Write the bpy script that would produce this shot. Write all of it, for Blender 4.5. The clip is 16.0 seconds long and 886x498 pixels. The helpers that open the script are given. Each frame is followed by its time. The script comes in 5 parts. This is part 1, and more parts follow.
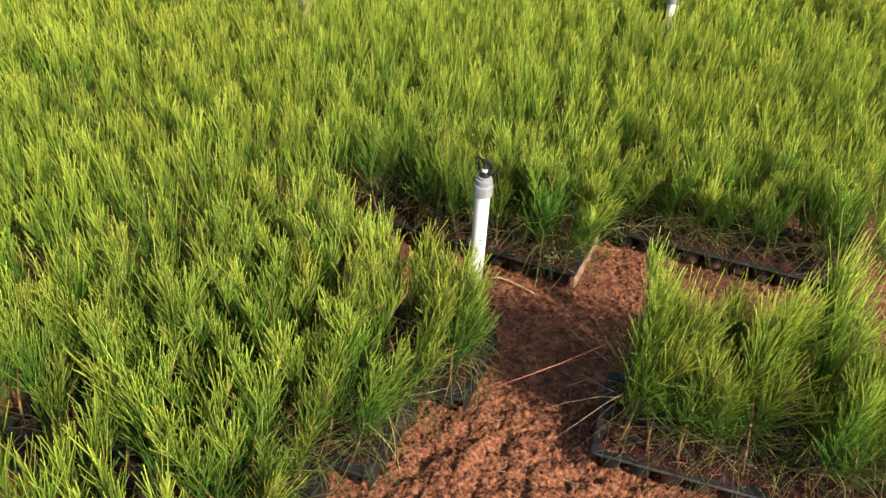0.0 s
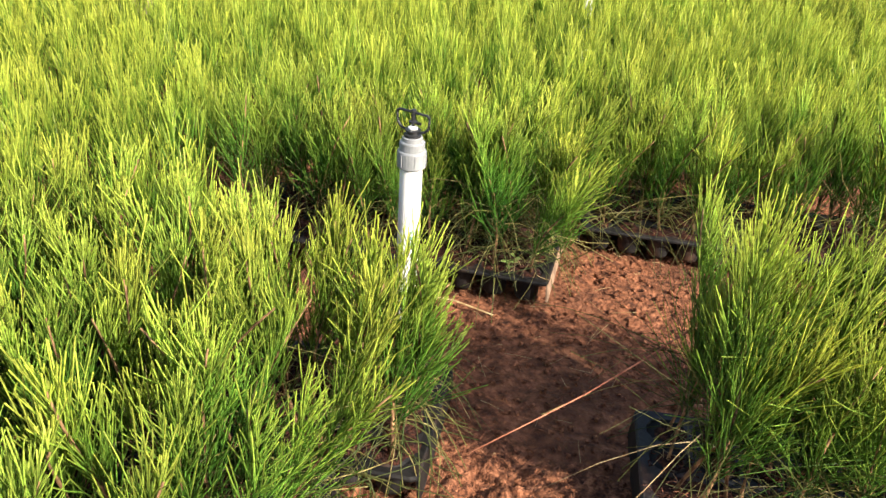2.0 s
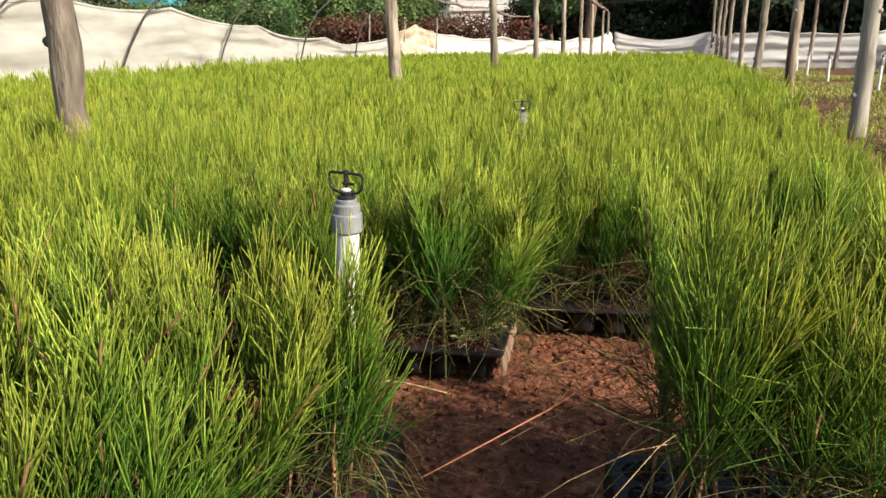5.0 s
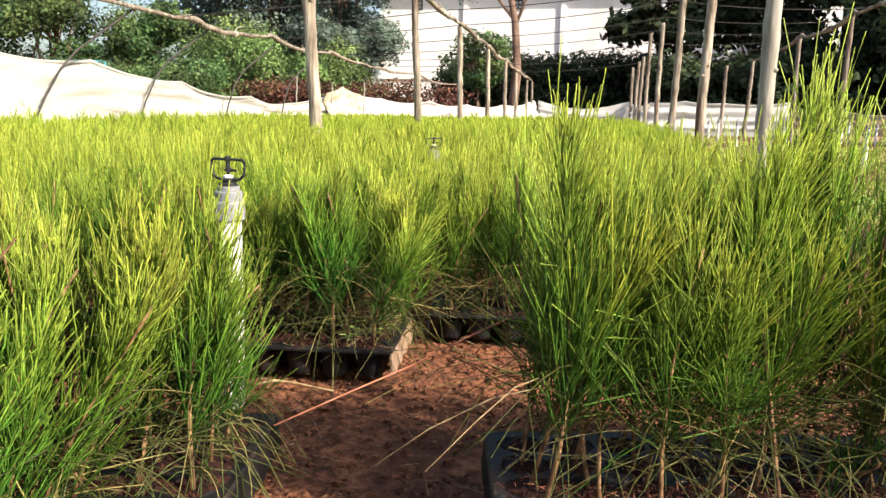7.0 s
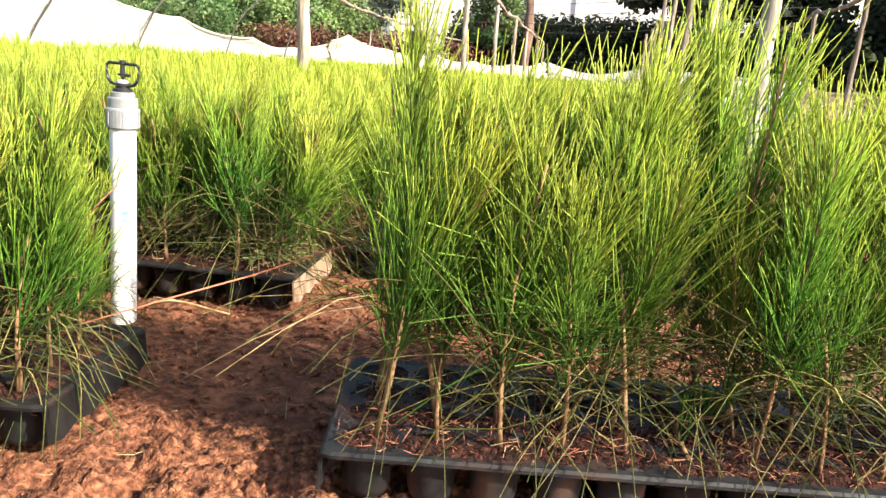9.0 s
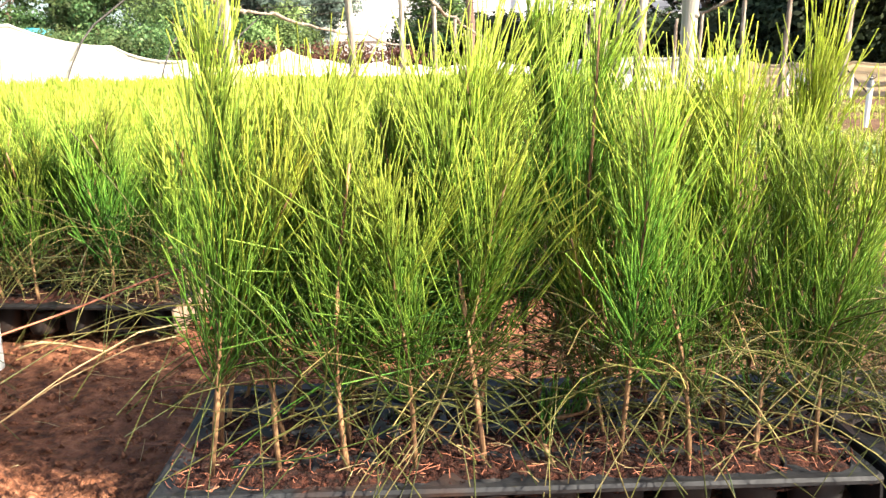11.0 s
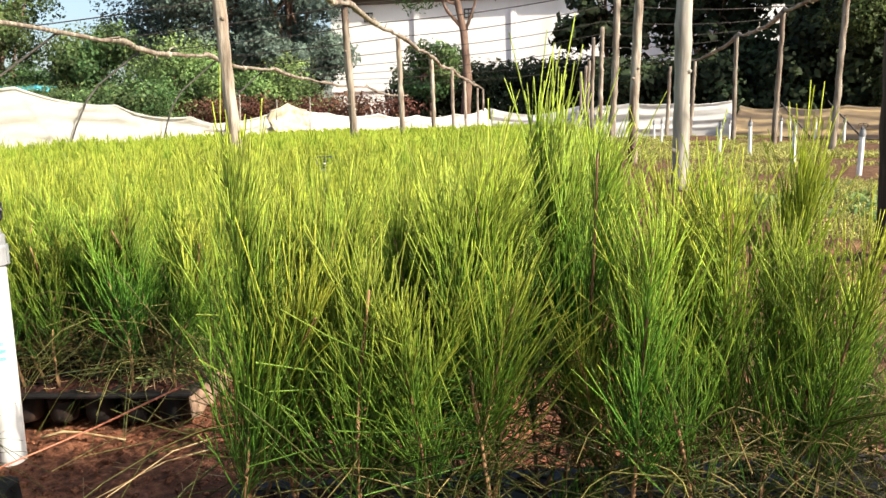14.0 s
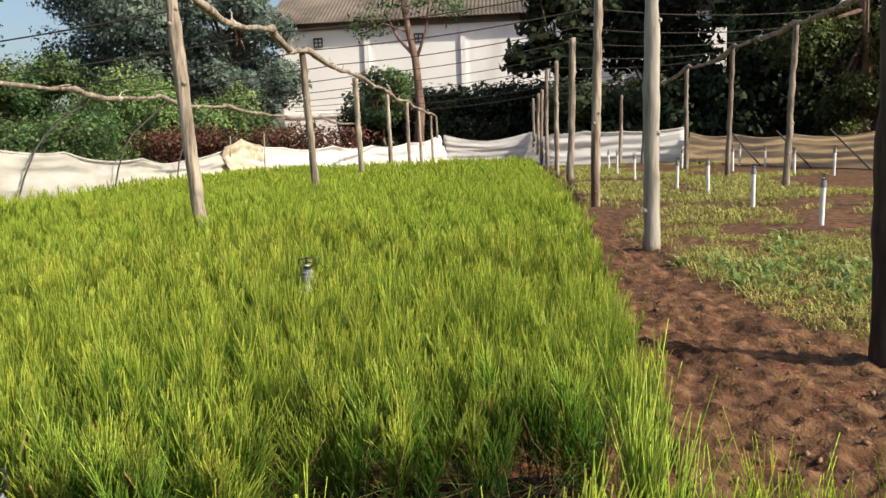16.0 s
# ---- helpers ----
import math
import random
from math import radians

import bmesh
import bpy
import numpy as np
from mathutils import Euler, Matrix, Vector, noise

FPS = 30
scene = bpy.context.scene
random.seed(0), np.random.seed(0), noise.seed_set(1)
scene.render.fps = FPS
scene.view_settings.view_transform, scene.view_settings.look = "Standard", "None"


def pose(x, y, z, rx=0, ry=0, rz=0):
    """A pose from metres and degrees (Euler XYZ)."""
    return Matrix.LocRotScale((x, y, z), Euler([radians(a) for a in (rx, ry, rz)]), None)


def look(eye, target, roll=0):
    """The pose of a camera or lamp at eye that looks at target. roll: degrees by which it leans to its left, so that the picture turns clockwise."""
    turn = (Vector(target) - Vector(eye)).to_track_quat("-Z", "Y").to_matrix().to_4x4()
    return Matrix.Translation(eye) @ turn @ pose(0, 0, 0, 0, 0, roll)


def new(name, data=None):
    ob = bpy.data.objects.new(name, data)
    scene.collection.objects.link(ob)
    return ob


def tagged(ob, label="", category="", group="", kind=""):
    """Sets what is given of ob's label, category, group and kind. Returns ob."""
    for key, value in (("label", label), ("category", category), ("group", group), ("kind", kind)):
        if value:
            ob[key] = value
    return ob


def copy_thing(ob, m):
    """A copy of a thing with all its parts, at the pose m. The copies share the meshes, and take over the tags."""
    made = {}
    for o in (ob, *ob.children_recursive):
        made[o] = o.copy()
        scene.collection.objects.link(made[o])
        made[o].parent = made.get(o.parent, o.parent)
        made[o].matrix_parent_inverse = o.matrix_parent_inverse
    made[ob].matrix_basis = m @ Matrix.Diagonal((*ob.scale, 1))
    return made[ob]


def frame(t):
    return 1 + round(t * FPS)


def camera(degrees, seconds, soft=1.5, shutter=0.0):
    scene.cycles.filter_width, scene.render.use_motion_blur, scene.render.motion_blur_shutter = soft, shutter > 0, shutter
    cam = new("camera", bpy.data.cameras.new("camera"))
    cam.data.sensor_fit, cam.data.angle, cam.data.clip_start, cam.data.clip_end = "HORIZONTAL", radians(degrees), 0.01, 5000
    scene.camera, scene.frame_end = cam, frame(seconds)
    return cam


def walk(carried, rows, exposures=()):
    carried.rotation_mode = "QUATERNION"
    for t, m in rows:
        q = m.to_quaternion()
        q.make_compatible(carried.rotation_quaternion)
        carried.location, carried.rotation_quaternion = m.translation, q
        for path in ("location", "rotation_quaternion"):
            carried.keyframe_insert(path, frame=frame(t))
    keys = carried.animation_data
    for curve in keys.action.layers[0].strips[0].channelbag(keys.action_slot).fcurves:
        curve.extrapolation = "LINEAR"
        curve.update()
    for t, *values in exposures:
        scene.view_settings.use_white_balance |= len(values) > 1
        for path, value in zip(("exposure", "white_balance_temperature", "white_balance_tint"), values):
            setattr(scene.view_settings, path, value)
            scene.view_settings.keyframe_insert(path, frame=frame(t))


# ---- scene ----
cam = camera(58.0, 16.0)
PATH = [
    (0, (0.68, -1.517, 1.259), (-0.071, -0.052, 0.123), 3.1),
    (0.5, (0.596, -1.364, 1.225), (0.023, 0.168, 0.074), 5.4),
    (1, (0.53, -1.249, 1.178), (0.009, 0.276, -0.007), 5.9),
    (1.5, (0.435, -1.163, 1.039), (-0.247, 0.393, -0.016), 2.1),
    (2, (0.429, -1.125, 0.771), (-0.116, 0.555, -0.166), 3.4),
    (2.5, (0.452, -1.115, 0.63), (0.077, 0.728, -0.051), 2.2),
    (3, (0.403, -1.137, 0.615), (-0.418, 0.609, 0.085), 1.1),
    (3.5, (0.427, -1.115, 0.602), (-0.46, 0.605, 0.1), -1.7),
    (4, (0.445, -1.116, 0.603), (-0.119, 0.738, 0.107), 0.2),
    (4.2, (0.45, -1.117, 0.604), (-0.069, 0.744, 0.089), 0.4),
    (6.3, (0.494, -1.131, 0.474), (0.003, 0.768, 0.082), -1.0),
    (6.5, (0.503, -1.128, 0.468), (0.066, 0.793, 0.127), -0.2),
    (7, (0.535, -1.123, 0.451), (0.184, 0.816, 0.109), 1.0),
    (7.5, (0.591, -1.07, 0.432), (0.294, 0.866, 0.026), 1.7),
    (8, (0.639, -1.043, 0.405), (0.322, 0.909, 0.105), 4.3),
    (8.2, (0.65, -1.06, 0.42), (0.328, 0.875, 0.028), 6.0),
    (10.3, (0.747, -0.996, 0.372), (0.39, 0.92, -0.073), 0.2),
    (10.5, (0.765, -0.982, 0.378), (0.435, 0.943, -0.051), -0.5),
    (11, (0.795, -0.984, 0.4), (0.524, 0.951, -0.03), -0.4),
    (11.5, (0.8, -0.991, 0.409), (0.531, 0.943, -0.023), -0.6),
    (12, (0.801, -0.992, 0.412), (0.527, 0.945, -0.008), -1.5),
    (12.5, (0.804, -0.993, 0.42), (0.545, 0.947, 0.011), -1.8),
    (13, (0.805, -0.996, 0.429), (0.526, 0.948, 0.051), -2.4),
    (13.5, (0.8, -1.002, 0.445), (0.522, 0.949, 0.105), -2.3),
    (14, (0.79, -1.019, 0.47), (0.517, 0.937, 0.151), -1.4),
    (14.5, (0.773, -1.037, 0.508), (0.468, 0.92, 0.234), -1.3),
    (15, (0.738, -1.051, 0.571), (0.522, 0.925, 0.348), -1.4),
    (15.5, (0.678, -1.002, 0.63), (0.414, 0.966, 0.389), -1.7),
    (16, (0.658, -0.909, 0.761), (0.504, 1.065, 0.48), -2.3),
]
walk(cam, [(t, look(e, g, r)) for t, e, g, r in PATH], exposures=[(0.0, 0.60), (0.5, 0.98), (1.5, 1.10), (2.4, 1.12), (3.0, 0.67), (4.2, 0.22), (6.3, 0.66), (7.5, 0.96), (8.2, 1.04), (10.3, 1.90), (11.2, 1.71), (12.5, 1.57), (14.0, 0.86), (15.0, 0.32), (16.0, 0.24)])

# ---- world and sun ----
SUN_TO = Vector((0.90, -0.38, 0.66)).normalized()
world = bpy.data.worlds.new("world")
scene.world = world
world.use_nodes = True
wn, wl = world.node_tree.nodes, world.node_tree.links
sky = wn.new("ShaderNodeTexSky")
sky.sky_type = "NISHITA"
sky.sun_disc = False
sky.sun_elevation = math.asin(SUN_TO.z)
sky.sun_rotation = math.atan2(SUN_TO.x, SUN_TO.y)
sky.dust_density = 3.0
wl.new(sky.outputs[0], wn["Background"].inputs[0])
wn["Background"].inputs[1].default_value = 0.128
sun_data = bpy.data.lights.new("sun", "SUN")
sun_data.energy = 5.0
sun_data.angle = radians(0.6)
sun_data.color = (1.0, 0.90, 0.74)
sun = new("sun", sun_data)
sun.matrix_world = look(SUN_TO * 20, (0, 0, 0))


# ---- materials ----
def material(name, colours, rough=0.8, scale=20.0, bump=0.2, bump_scale=80.0, metal=0.0, detail=6.0, spread=(0.35, 0.65),
             vary=0.0, stretch=(1, 1, 1), distance=0.01, second=None, specular=0.3):
    """A noise-mixed surface: colours are two or three base colours, second (colour, scale, low, high) adds larger stains."""
    m = bpy.data.materials.new(name)
    m.use_nodes = True
    n, l = m.node_tree.nodes, m.node_tree.links
    b = n["Principled BSDF"]
    b.inputs["Roughness"].default_value = rough
    b.inputs["Metallic"].default_value = metal
    b.inputs["Specular IOR Level"].default_value = specular
    co = n.new("ShaderNodeTexCoord")
    mp = n.new("ShaderNodeMapping")
    mp.inputs["Scale"].default_value = stretch
    l.new(co.outputs["Object"], mp.inputs["Vector"])
    tex = n.new("ShaderNodeTexNoise")
    tex.inputs["Scale"].default_value = scale
    tex.inputs["Detail"].default_value = detail
    l.new(mp.outputs[0], tex.inputs["Vector"])
    ramp = n.new("ShaderNodeValToRGB")
    el = ramp.color_ramp.elements
    el[0].position, el[1].position = spread
    el[0].color, el[1].color = (*colours[0], 1), (*colours[-1], 1)
    if len(colours) == 3:
        e = el.new((spread[0] + spread[1]) / 2)
        e.color = (*colours[1], 1)
    l.new(tex.outputs["Fac"], ramp.inputs[0])
    out = ramp.outputs[0]
    if second:
        t2 = n.new("ShaderNodeTexNoise")
        t2.inputs["Scale"].default_value = second[1]
        t2.inputs["Detail"].default_value = 4.0
        l.new(mp.outputs[0], t2.inputs["Vector"])
        r2 = n.new("ShaderNodeMapRange")
        r2.inputs["From Min"].default_value, r2.inputs["From Max"].default_value = second[2], second[3]
        l.new(t2.outputs["Fac"], r2.inputs["Value"])
        mx = n.new("ShaderNodeMix")
        mx.data_type = "RGBA"
        l.new(r2.outputs[0], mx.inputs["Factor"])
        l.new(out, mx.inputs["A"])
        mx.inputs["B"].default_value = (*second[0], 1)
        out = mx.outputs["Result"]
    if vary:
        info = n.new("ShaderNodeObjectInfo")
        rng = n.new("ShaderNodeMapRange")
        rng.inputs["To Min"].default_value, rng.inputs["To Max"].default_value = 1 - vary, 1 + vary
        l.new(info.outputs["Random"], rng.inputs["Value"])
        hsv = n.new("ShaderNodeHueSaturation")
        l.new(rng.outputs[0], hsv.inputs["Value"])
        l.new(out, hsv.inputs["Color"])
        out = hsv.outputs[0]
    l.new(out, b.inputs["Base Color"])
    if bump:
        t3 = n.new("ShaderNodeTexNoise")
        t3.inputs["Scale"].default_value = bump_scale
        t3.inputs["Detail"].default_value = 8.0
        l.new(mp.outputs[0], t3.inputs["Vector"])
        bp = n.new("ShaderNodeBump")
        bp.inputs["Strength"].default_value = bump
        bp.inputs["Distance"].default_value = distance
        l.new(t3.outputs["Fac"], bp.inputs["Height"])
        l.new(bp.outputs[0], b.inputs["Normal"])
    return m


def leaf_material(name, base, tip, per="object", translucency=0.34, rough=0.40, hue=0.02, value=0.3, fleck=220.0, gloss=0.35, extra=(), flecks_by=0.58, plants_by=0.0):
    """Green growth: base colour to tip colour along a point attribute, varied plant by plant and blade by blade."""
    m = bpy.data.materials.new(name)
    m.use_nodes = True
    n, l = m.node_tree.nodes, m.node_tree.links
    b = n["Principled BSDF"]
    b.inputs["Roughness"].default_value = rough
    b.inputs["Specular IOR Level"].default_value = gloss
    ramp_at = n.new("ShaderNodeAttribute")
    ramp_at.attribute_name = "ramp_at"
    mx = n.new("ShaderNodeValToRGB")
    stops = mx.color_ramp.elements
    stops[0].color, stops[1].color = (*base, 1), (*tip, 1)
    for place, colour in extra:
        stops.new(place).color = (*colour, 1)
    l.new(ramp_at.outputs["Fac"], mx.inputs[0])
    if per == "object":
        info = n.new("ShaderNodeObjectInfo")
        tone = info.outputs["Random"]
    else:
        info = n.new("ShaderNodeAttribute")
        info.attribute_name = "tone"
        tone = info.outputs["Fac"]
    geo = n.new("ShaderNodeNewGeometry")
    hsv = n.new("ShaderNodeHueSaturation")
    rh = n.new("ShaderNodeMapRange")
    rh.inputs["To Min"].default_value, rh.inputs["To Max"].default_value = 0.5 - hue, 0.5 + hue
    l.new(tone, rh.inputs["Value"])
    rv = n.new("ShaderNodeMapRange")
    rv.inputs["To Min"].default_value, rv.inputs["To Max"].default_value = 1 - value, 1 + value
    l.new(geo.outputs["Random Per Island"], rv.inputs["Value"])
    l.new(rh.outputs[0], hsv.inputs["Hue"])
    l.new(mx.outputs[0], hsv.inputs["Color"])
    flecks = n.new("ShaderNodeTexNoise")
    flecks.inputs["Scale"].default_value = fleck
    flecks.inputs["Detail"].default_value = 2.0
    co = n.new("ShaderNodeTexCoord")
    l.new(co.outputs["Object"], flecks.inputs["Vector"])
    rf = n.new("ShaderNodeMapRange")
    rf.inputs["From Min"].default_value, rf.inputs["From Max"].default_value = 0.35, 0.65
    rf.inputs["To Min"].default_value, rf.inputs["To Max"].default_value = 1 - flecks_by, 1 + flecks_by
    l.new(flecks.outputs["Fac"], rf.inputs["Value"])
    mul = n.new("ShaderNodeMath")
    mul.operation = "MULTIPLY"
    l.new(rf.outputs[0], mul.inputs[0])
    l.new(rv.outputs[0], mul.inputs[1])
    own = n.new("ShaderNodeMath")
    own.operation = "MULTIPLY"
    own.inputs[1].default_value = 17.3
    l.new(tone, own.inputs[0])
    part_of = n.new("ShaderNodeMath")
    part_of.operation = "FRACT"
    l.new(own.outputs[0], part_of.inputs[0])
    rp = n.new("ShaderNodeMapRange")
    rp.inputs["To Min"].default_value, rp.inputs["To Max"].default_value = 1 - plants_by, 1 + plants_by
    l.new(part_of.outputs[0], rp.inputs["Value"])
    each = n.new("ShaderNodeMath")
    each.operation = "MULTIPLY"
    l.new(mul.outputs[0], each.inputs[0])
    l.new(rp.outputs[0], each.inputs[1])
    l.new(each.outputs[0], hsv.inputs["Value"])
    l.new(hsv.outputs[0], b.inputs["Base Color"])
    tr = n.new("ShaderNodeBsdfTranslucent")
    l.new(hsv.outputs[0], tr.inputs["Color"])
    ms = n.new("ShaderNodeMixShader")
    ms.inputs[0].default_value = translucency
    l.new(b.outputs[0], ms.inputs[1])
    l.new(tr.outputs[0], ms.inputs[2])
    l.new(ms.outputs[0], n["Material Output"].inputs["Surface"])
    return m


SOIL = material("red_soil", [(0.055, 0.020, 0.010), (0.19, 0.072, 0.035), (0.36, 0.15, 0.078)], 0.92, 55, 1.0, 120, second=((0.10, 0.040, 0.022), 4.0, 0.48, 0.74), distance=0.012, spread=(0.30, 0.70), detail=10)
DRY_SOIL = material("dry_trodden_soil", [(0.038, 0.017, 0.008), (0.130, 0.064, 0.029), (0.250, 0.138, 0.070)], 0.95, 16, 0.9, 80, second=((0.065, 0.028, 0.013), 2.6, 0.50, 0.72), distance=0.012, spread=(0.3, 0.72))
DRY_CLOD = material("dry_soil_clod", [(0.10, 0.055, 0.034), (0.30, 0.20, 0.125)], 0.95, 60, 0.8, 240, distance=0.003)
CLOD = material("loose_red_soil", [(0.062, 0.023, 0.012), (0.22, 0.084, 0.042), (0.42, 0.18, 0.095)], 0.97, 110, 1.0, 300, distance=0.008, spread=(0.34, 0.66), detail=10)
COMPOST = material("potting_compost", [(0.008, 0.003, 0.002), (0.040, 0.013, 0.008), (0.11, 0.036, 0.020)], 0.97, 150, 1.0, 380, distance=0.006, spread=(0.32, 0.70), detail=10)
TRAY = material("black_tray_plastic", [(0.010, 0.0105, 0.012), (0.025, 0.026, 0.028)], 0.58, 30, 0.3, 120, second=((0.060, 0.030, 0.020), 13.0, 0.54, 0.76), distance=0.003, specular=0.35)
DUSTY = material("mud_splashed_plastic", [(0.16, 0.105, 0.07), (0.40, 0.275, 0.19)], 0.8, 40, 0.4, 160, second=((0.34, 0.22, 0.145), 14.0, 0.45, 0.7), distance=0.002)
CELL = material("dusty_cell_plastic", [(0.010, 0.010, 0.011), (0.024, 0.022, 0.022)], 0.6, 30, 0.2, 150, second=((0.09, 0.05, 0.033), 18.0, 0.58, 0.8), vary=0.3, distance=0.002, specular=0.2)
PVC = material("white_pvc", [(0.72, 0.73, 0.72), (0.82, 0.83, 0.82)], 0.32, 14, 0.04, 60, second=((0.45, 0.30, 0.2), 12.0, 0.66, 0.9), specular=0.5)
GREY_PVC = material("grey_pvc", [(0.20, 0.21, 0.22), (0.29, 0.30, 0.31)], 0.4, 30, 0.06, 120, second=((0.36, 0.28, 0.22), 20.0, 0.62, 0.85), specular=0.5)
BLACK_PLASTIC = material("black_plastic", [(0.012, 0.013, 0.015), (0.03, 0.032, 0.035)], 0.4, 60, 0.08, 200, specular=0.5)
WHITE_PLASTIC = material("white_plastic", [(0.7, 0.7, 0.68), (0.8, 0.8, 0.78)], 0.4, 60, 0.05, 200)
BARK = material("stem_bark", [(0.075, 0.038, 0.020), (0.36, 0.215, 0.105)], 0.75, 120, 0.5, 400, vary=0.25, stretch=(1, 1, 0.35), distance=0.001)
POST = material("weathered_pole", [(0.105, 0.080, 0.060), (0.26, 0.215, 0.168), (0.41, 0.36, 0.295)], 0.85, 26, 0.9, 70, vary=0.2, stretch=(1, 1, 0.14), second=((0.11, 0.066, 0.046), 7.0, 0.54, 0.72), distance=0.012, spread=(0.28, 0.68))
BARK_POST = material("rough_bark_pole", [(0.060, 0.048, 0.040), (0.155, 0.128, 0.104), (0.29, 0.245, 0.20)], 0.88, 24, 1.0, 60, stretch=(1, 1, 0.22), second=((0.30, 0.235, 0.17), 5.0, 0.58, 0.72), distance=0.014, spread=(0.28, 0.68))
DARK_POST = material("dark_rough_bark", [(0.018, 0.012, 0.009), (0.055, 0.036, 0.026), (0.10, 0.070, 0.052)], 0.85, 24, 0.9, 60, stretch=(1, 1, 0.16), distance=0.010, spread=(0.28, 0.68))
PALE_POST = material("grey_peeled_pole", [(0.17, 0.155, 0.13), (0.33, 0.305, 0.26), (0.45, 0.425, 0.37)], 0.75, 24, 0.7, 60, vary=0.1, stretch=(1, 1, 0.12), second=((0.16, 0.12, 0.085), 6.0, 0.58, 0.76), distance=0.007, spread=(0.28, 0.68))
ROPE = material("rope_tie", [(0.45, 0.40, 0.30), (0.62, 0.57, 0.46)], 0.9, 120, 0.6, 300)
WIRE = material("dark_wire", [(0.03, 0.028, 0.025), (0.07, 0.06, 0.05)], 0.6, 20, 0.0)
NET = material("white_shade_net", [(0.74, 0.735, 0.71), (0.87, 0.865, 0.84)], 0.85, 3, 0.5, 1.3, second=((0.56, 0.53, 0.46), 1.1, 0.60, 0.85), stretch=(1, 1, 4), distance=0.05)
# darker and creamier than the net across the end of the bed
CREAM_NET = material("cream_shade_net", [(0.50, 0.49, 0.455), (0.66, 0.65, 0.61)], 0.85, 3, 0.5, 1.3, second=((0.44, 0.405, 0.335), 1.1, 0.58, 0.82), stretch=(1, 1, 4), distance=0.05)
BROWN_CLOTH = material("faded_brown_cloth", [(0.36, 0.29, 0.20), (0.58, 0.52, 0.41)], 0.9, 6, 0.5, 8, distance=0.02)
BEIGE_NET = material("beige_shade_net", [(0.30, 0.280, 0.245), (0.47, 0.445, 0.400)], 0.9, 4, 0.4, 4, second=((0.22, 0.17, 0.125), 1.6, 0.56, 0.80), stretch=(1, 1, 1.5), distance=0.015)
WALL = material("white_lime_wall", [(0.86, 0.855, 0.84), (0.92, 0.915, 0.90)], 0.9, 0.6, 0.15, 12, second=((0.52, 0.50, 0.47), 0.35, 0.62, 0.85), stretch=(1, 1, 0.4))
ROOF = material("corrugated_roof_sheet", [(0.11, 0.095, 0.08), (0.21, 0.175, 0.145)], 0.8, 0.9, 0.2, 20, second=((0.12, 0.09, 0.075), 0.6, 0.55, 0.75))
DARK = material("dark_vent", [(0.03, 0.03, 0.03), (0.06, 0.055, 0.05)], 0.8, 5, 0.0)
TEAL_PRINT = material("faded_teal_print", [(0.10, 0.42, 0.38), (0.45, 0.66, 0.62)], 0.5, 90, 0.0)
TARP = material("blue_tarpaulin", [(0.05, 0.32, 0.42), (0.10, 0.45, 0.55)], 0.5, 3, 0.2, 8)
STRAW = material("dry_straw", [(0.28, 0.17, 0.075), (0.50, 0.39, 0.21)], 0.7, 60, 0.1, 200, vary=0.25)
RED_TWIG = material("red_twig", [(0.30, 0.10, 0.055), (0.46, 0.19, 0.11)], 0.6, 60, 0.1, 200)
TRUNK = material("tree_bark", [(0.10, 0.06, 0.045), (0.24, 0.16, 0.12)], 0.9, 6, 0.7, 30, stretch=(1, 1, 0.3), distance=0.03)



def let_light_through(m, amount, colour):
    """Thin cloth: part of the light passes through."""
    n, l = m.node_tree.nodes, m.node_tree.links
    tr = n.new("ShaderNodeBsdfTranslucent")
    tr.inputs["Color"].default_value = (*colour, 1)
    ms = n.new("ShaderNodeMixShader")
    ms.inputs[0].default_value = amount
    l.new(n["Principled BSDF"].outputs[0], ms.inputs[1])
    l.new(tr.outputs[0], ms.inputs[2])
    l.new(ms.outputs[0], n["Material Output"].inputs["Surface"])


let_light_through(NET, 0.40, (0.85, 0.83, 0.78))
let_light_through(CREAM_NET, 0.40, (0.80, 0.77, 0.70))
let_light_through(BEIGE_NET, 0.6, (0.80, 0.70, 0.54))
# tips paler with growth; shade inside the plants is put into the low stops
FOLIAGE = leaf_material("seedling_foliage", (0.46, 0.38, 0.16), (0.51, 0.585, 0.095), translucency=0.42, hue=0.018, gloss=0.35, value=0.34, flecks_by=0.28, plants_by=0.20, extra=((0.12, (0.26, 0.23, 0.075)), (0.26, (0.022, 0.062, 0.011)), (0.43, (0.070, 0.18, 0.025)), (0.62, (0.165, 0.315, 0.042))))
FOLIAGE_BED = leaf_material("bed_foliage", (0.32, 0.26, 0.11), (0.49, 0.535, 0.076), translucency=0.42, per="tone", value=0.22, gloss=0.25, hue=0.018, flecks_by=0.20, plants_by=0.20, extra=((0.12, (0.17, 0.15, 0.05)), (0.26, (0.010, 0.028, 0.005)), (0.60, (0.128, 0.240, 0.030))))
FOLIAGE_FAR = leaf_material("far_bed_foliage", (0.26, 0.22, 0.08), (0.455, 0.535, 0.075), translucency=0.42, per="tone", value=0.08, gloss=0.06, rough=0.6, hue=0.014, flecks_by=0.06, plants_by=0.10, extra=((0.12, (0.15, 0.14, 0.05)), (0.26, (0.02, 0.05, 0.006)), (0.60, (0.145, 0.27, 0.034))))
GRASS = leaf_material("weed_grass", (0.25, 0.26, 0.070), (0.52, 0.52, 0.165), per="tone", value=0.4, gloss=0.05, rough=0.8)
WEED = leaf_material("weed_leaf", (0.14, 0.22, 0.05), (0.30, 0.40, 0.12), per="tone")
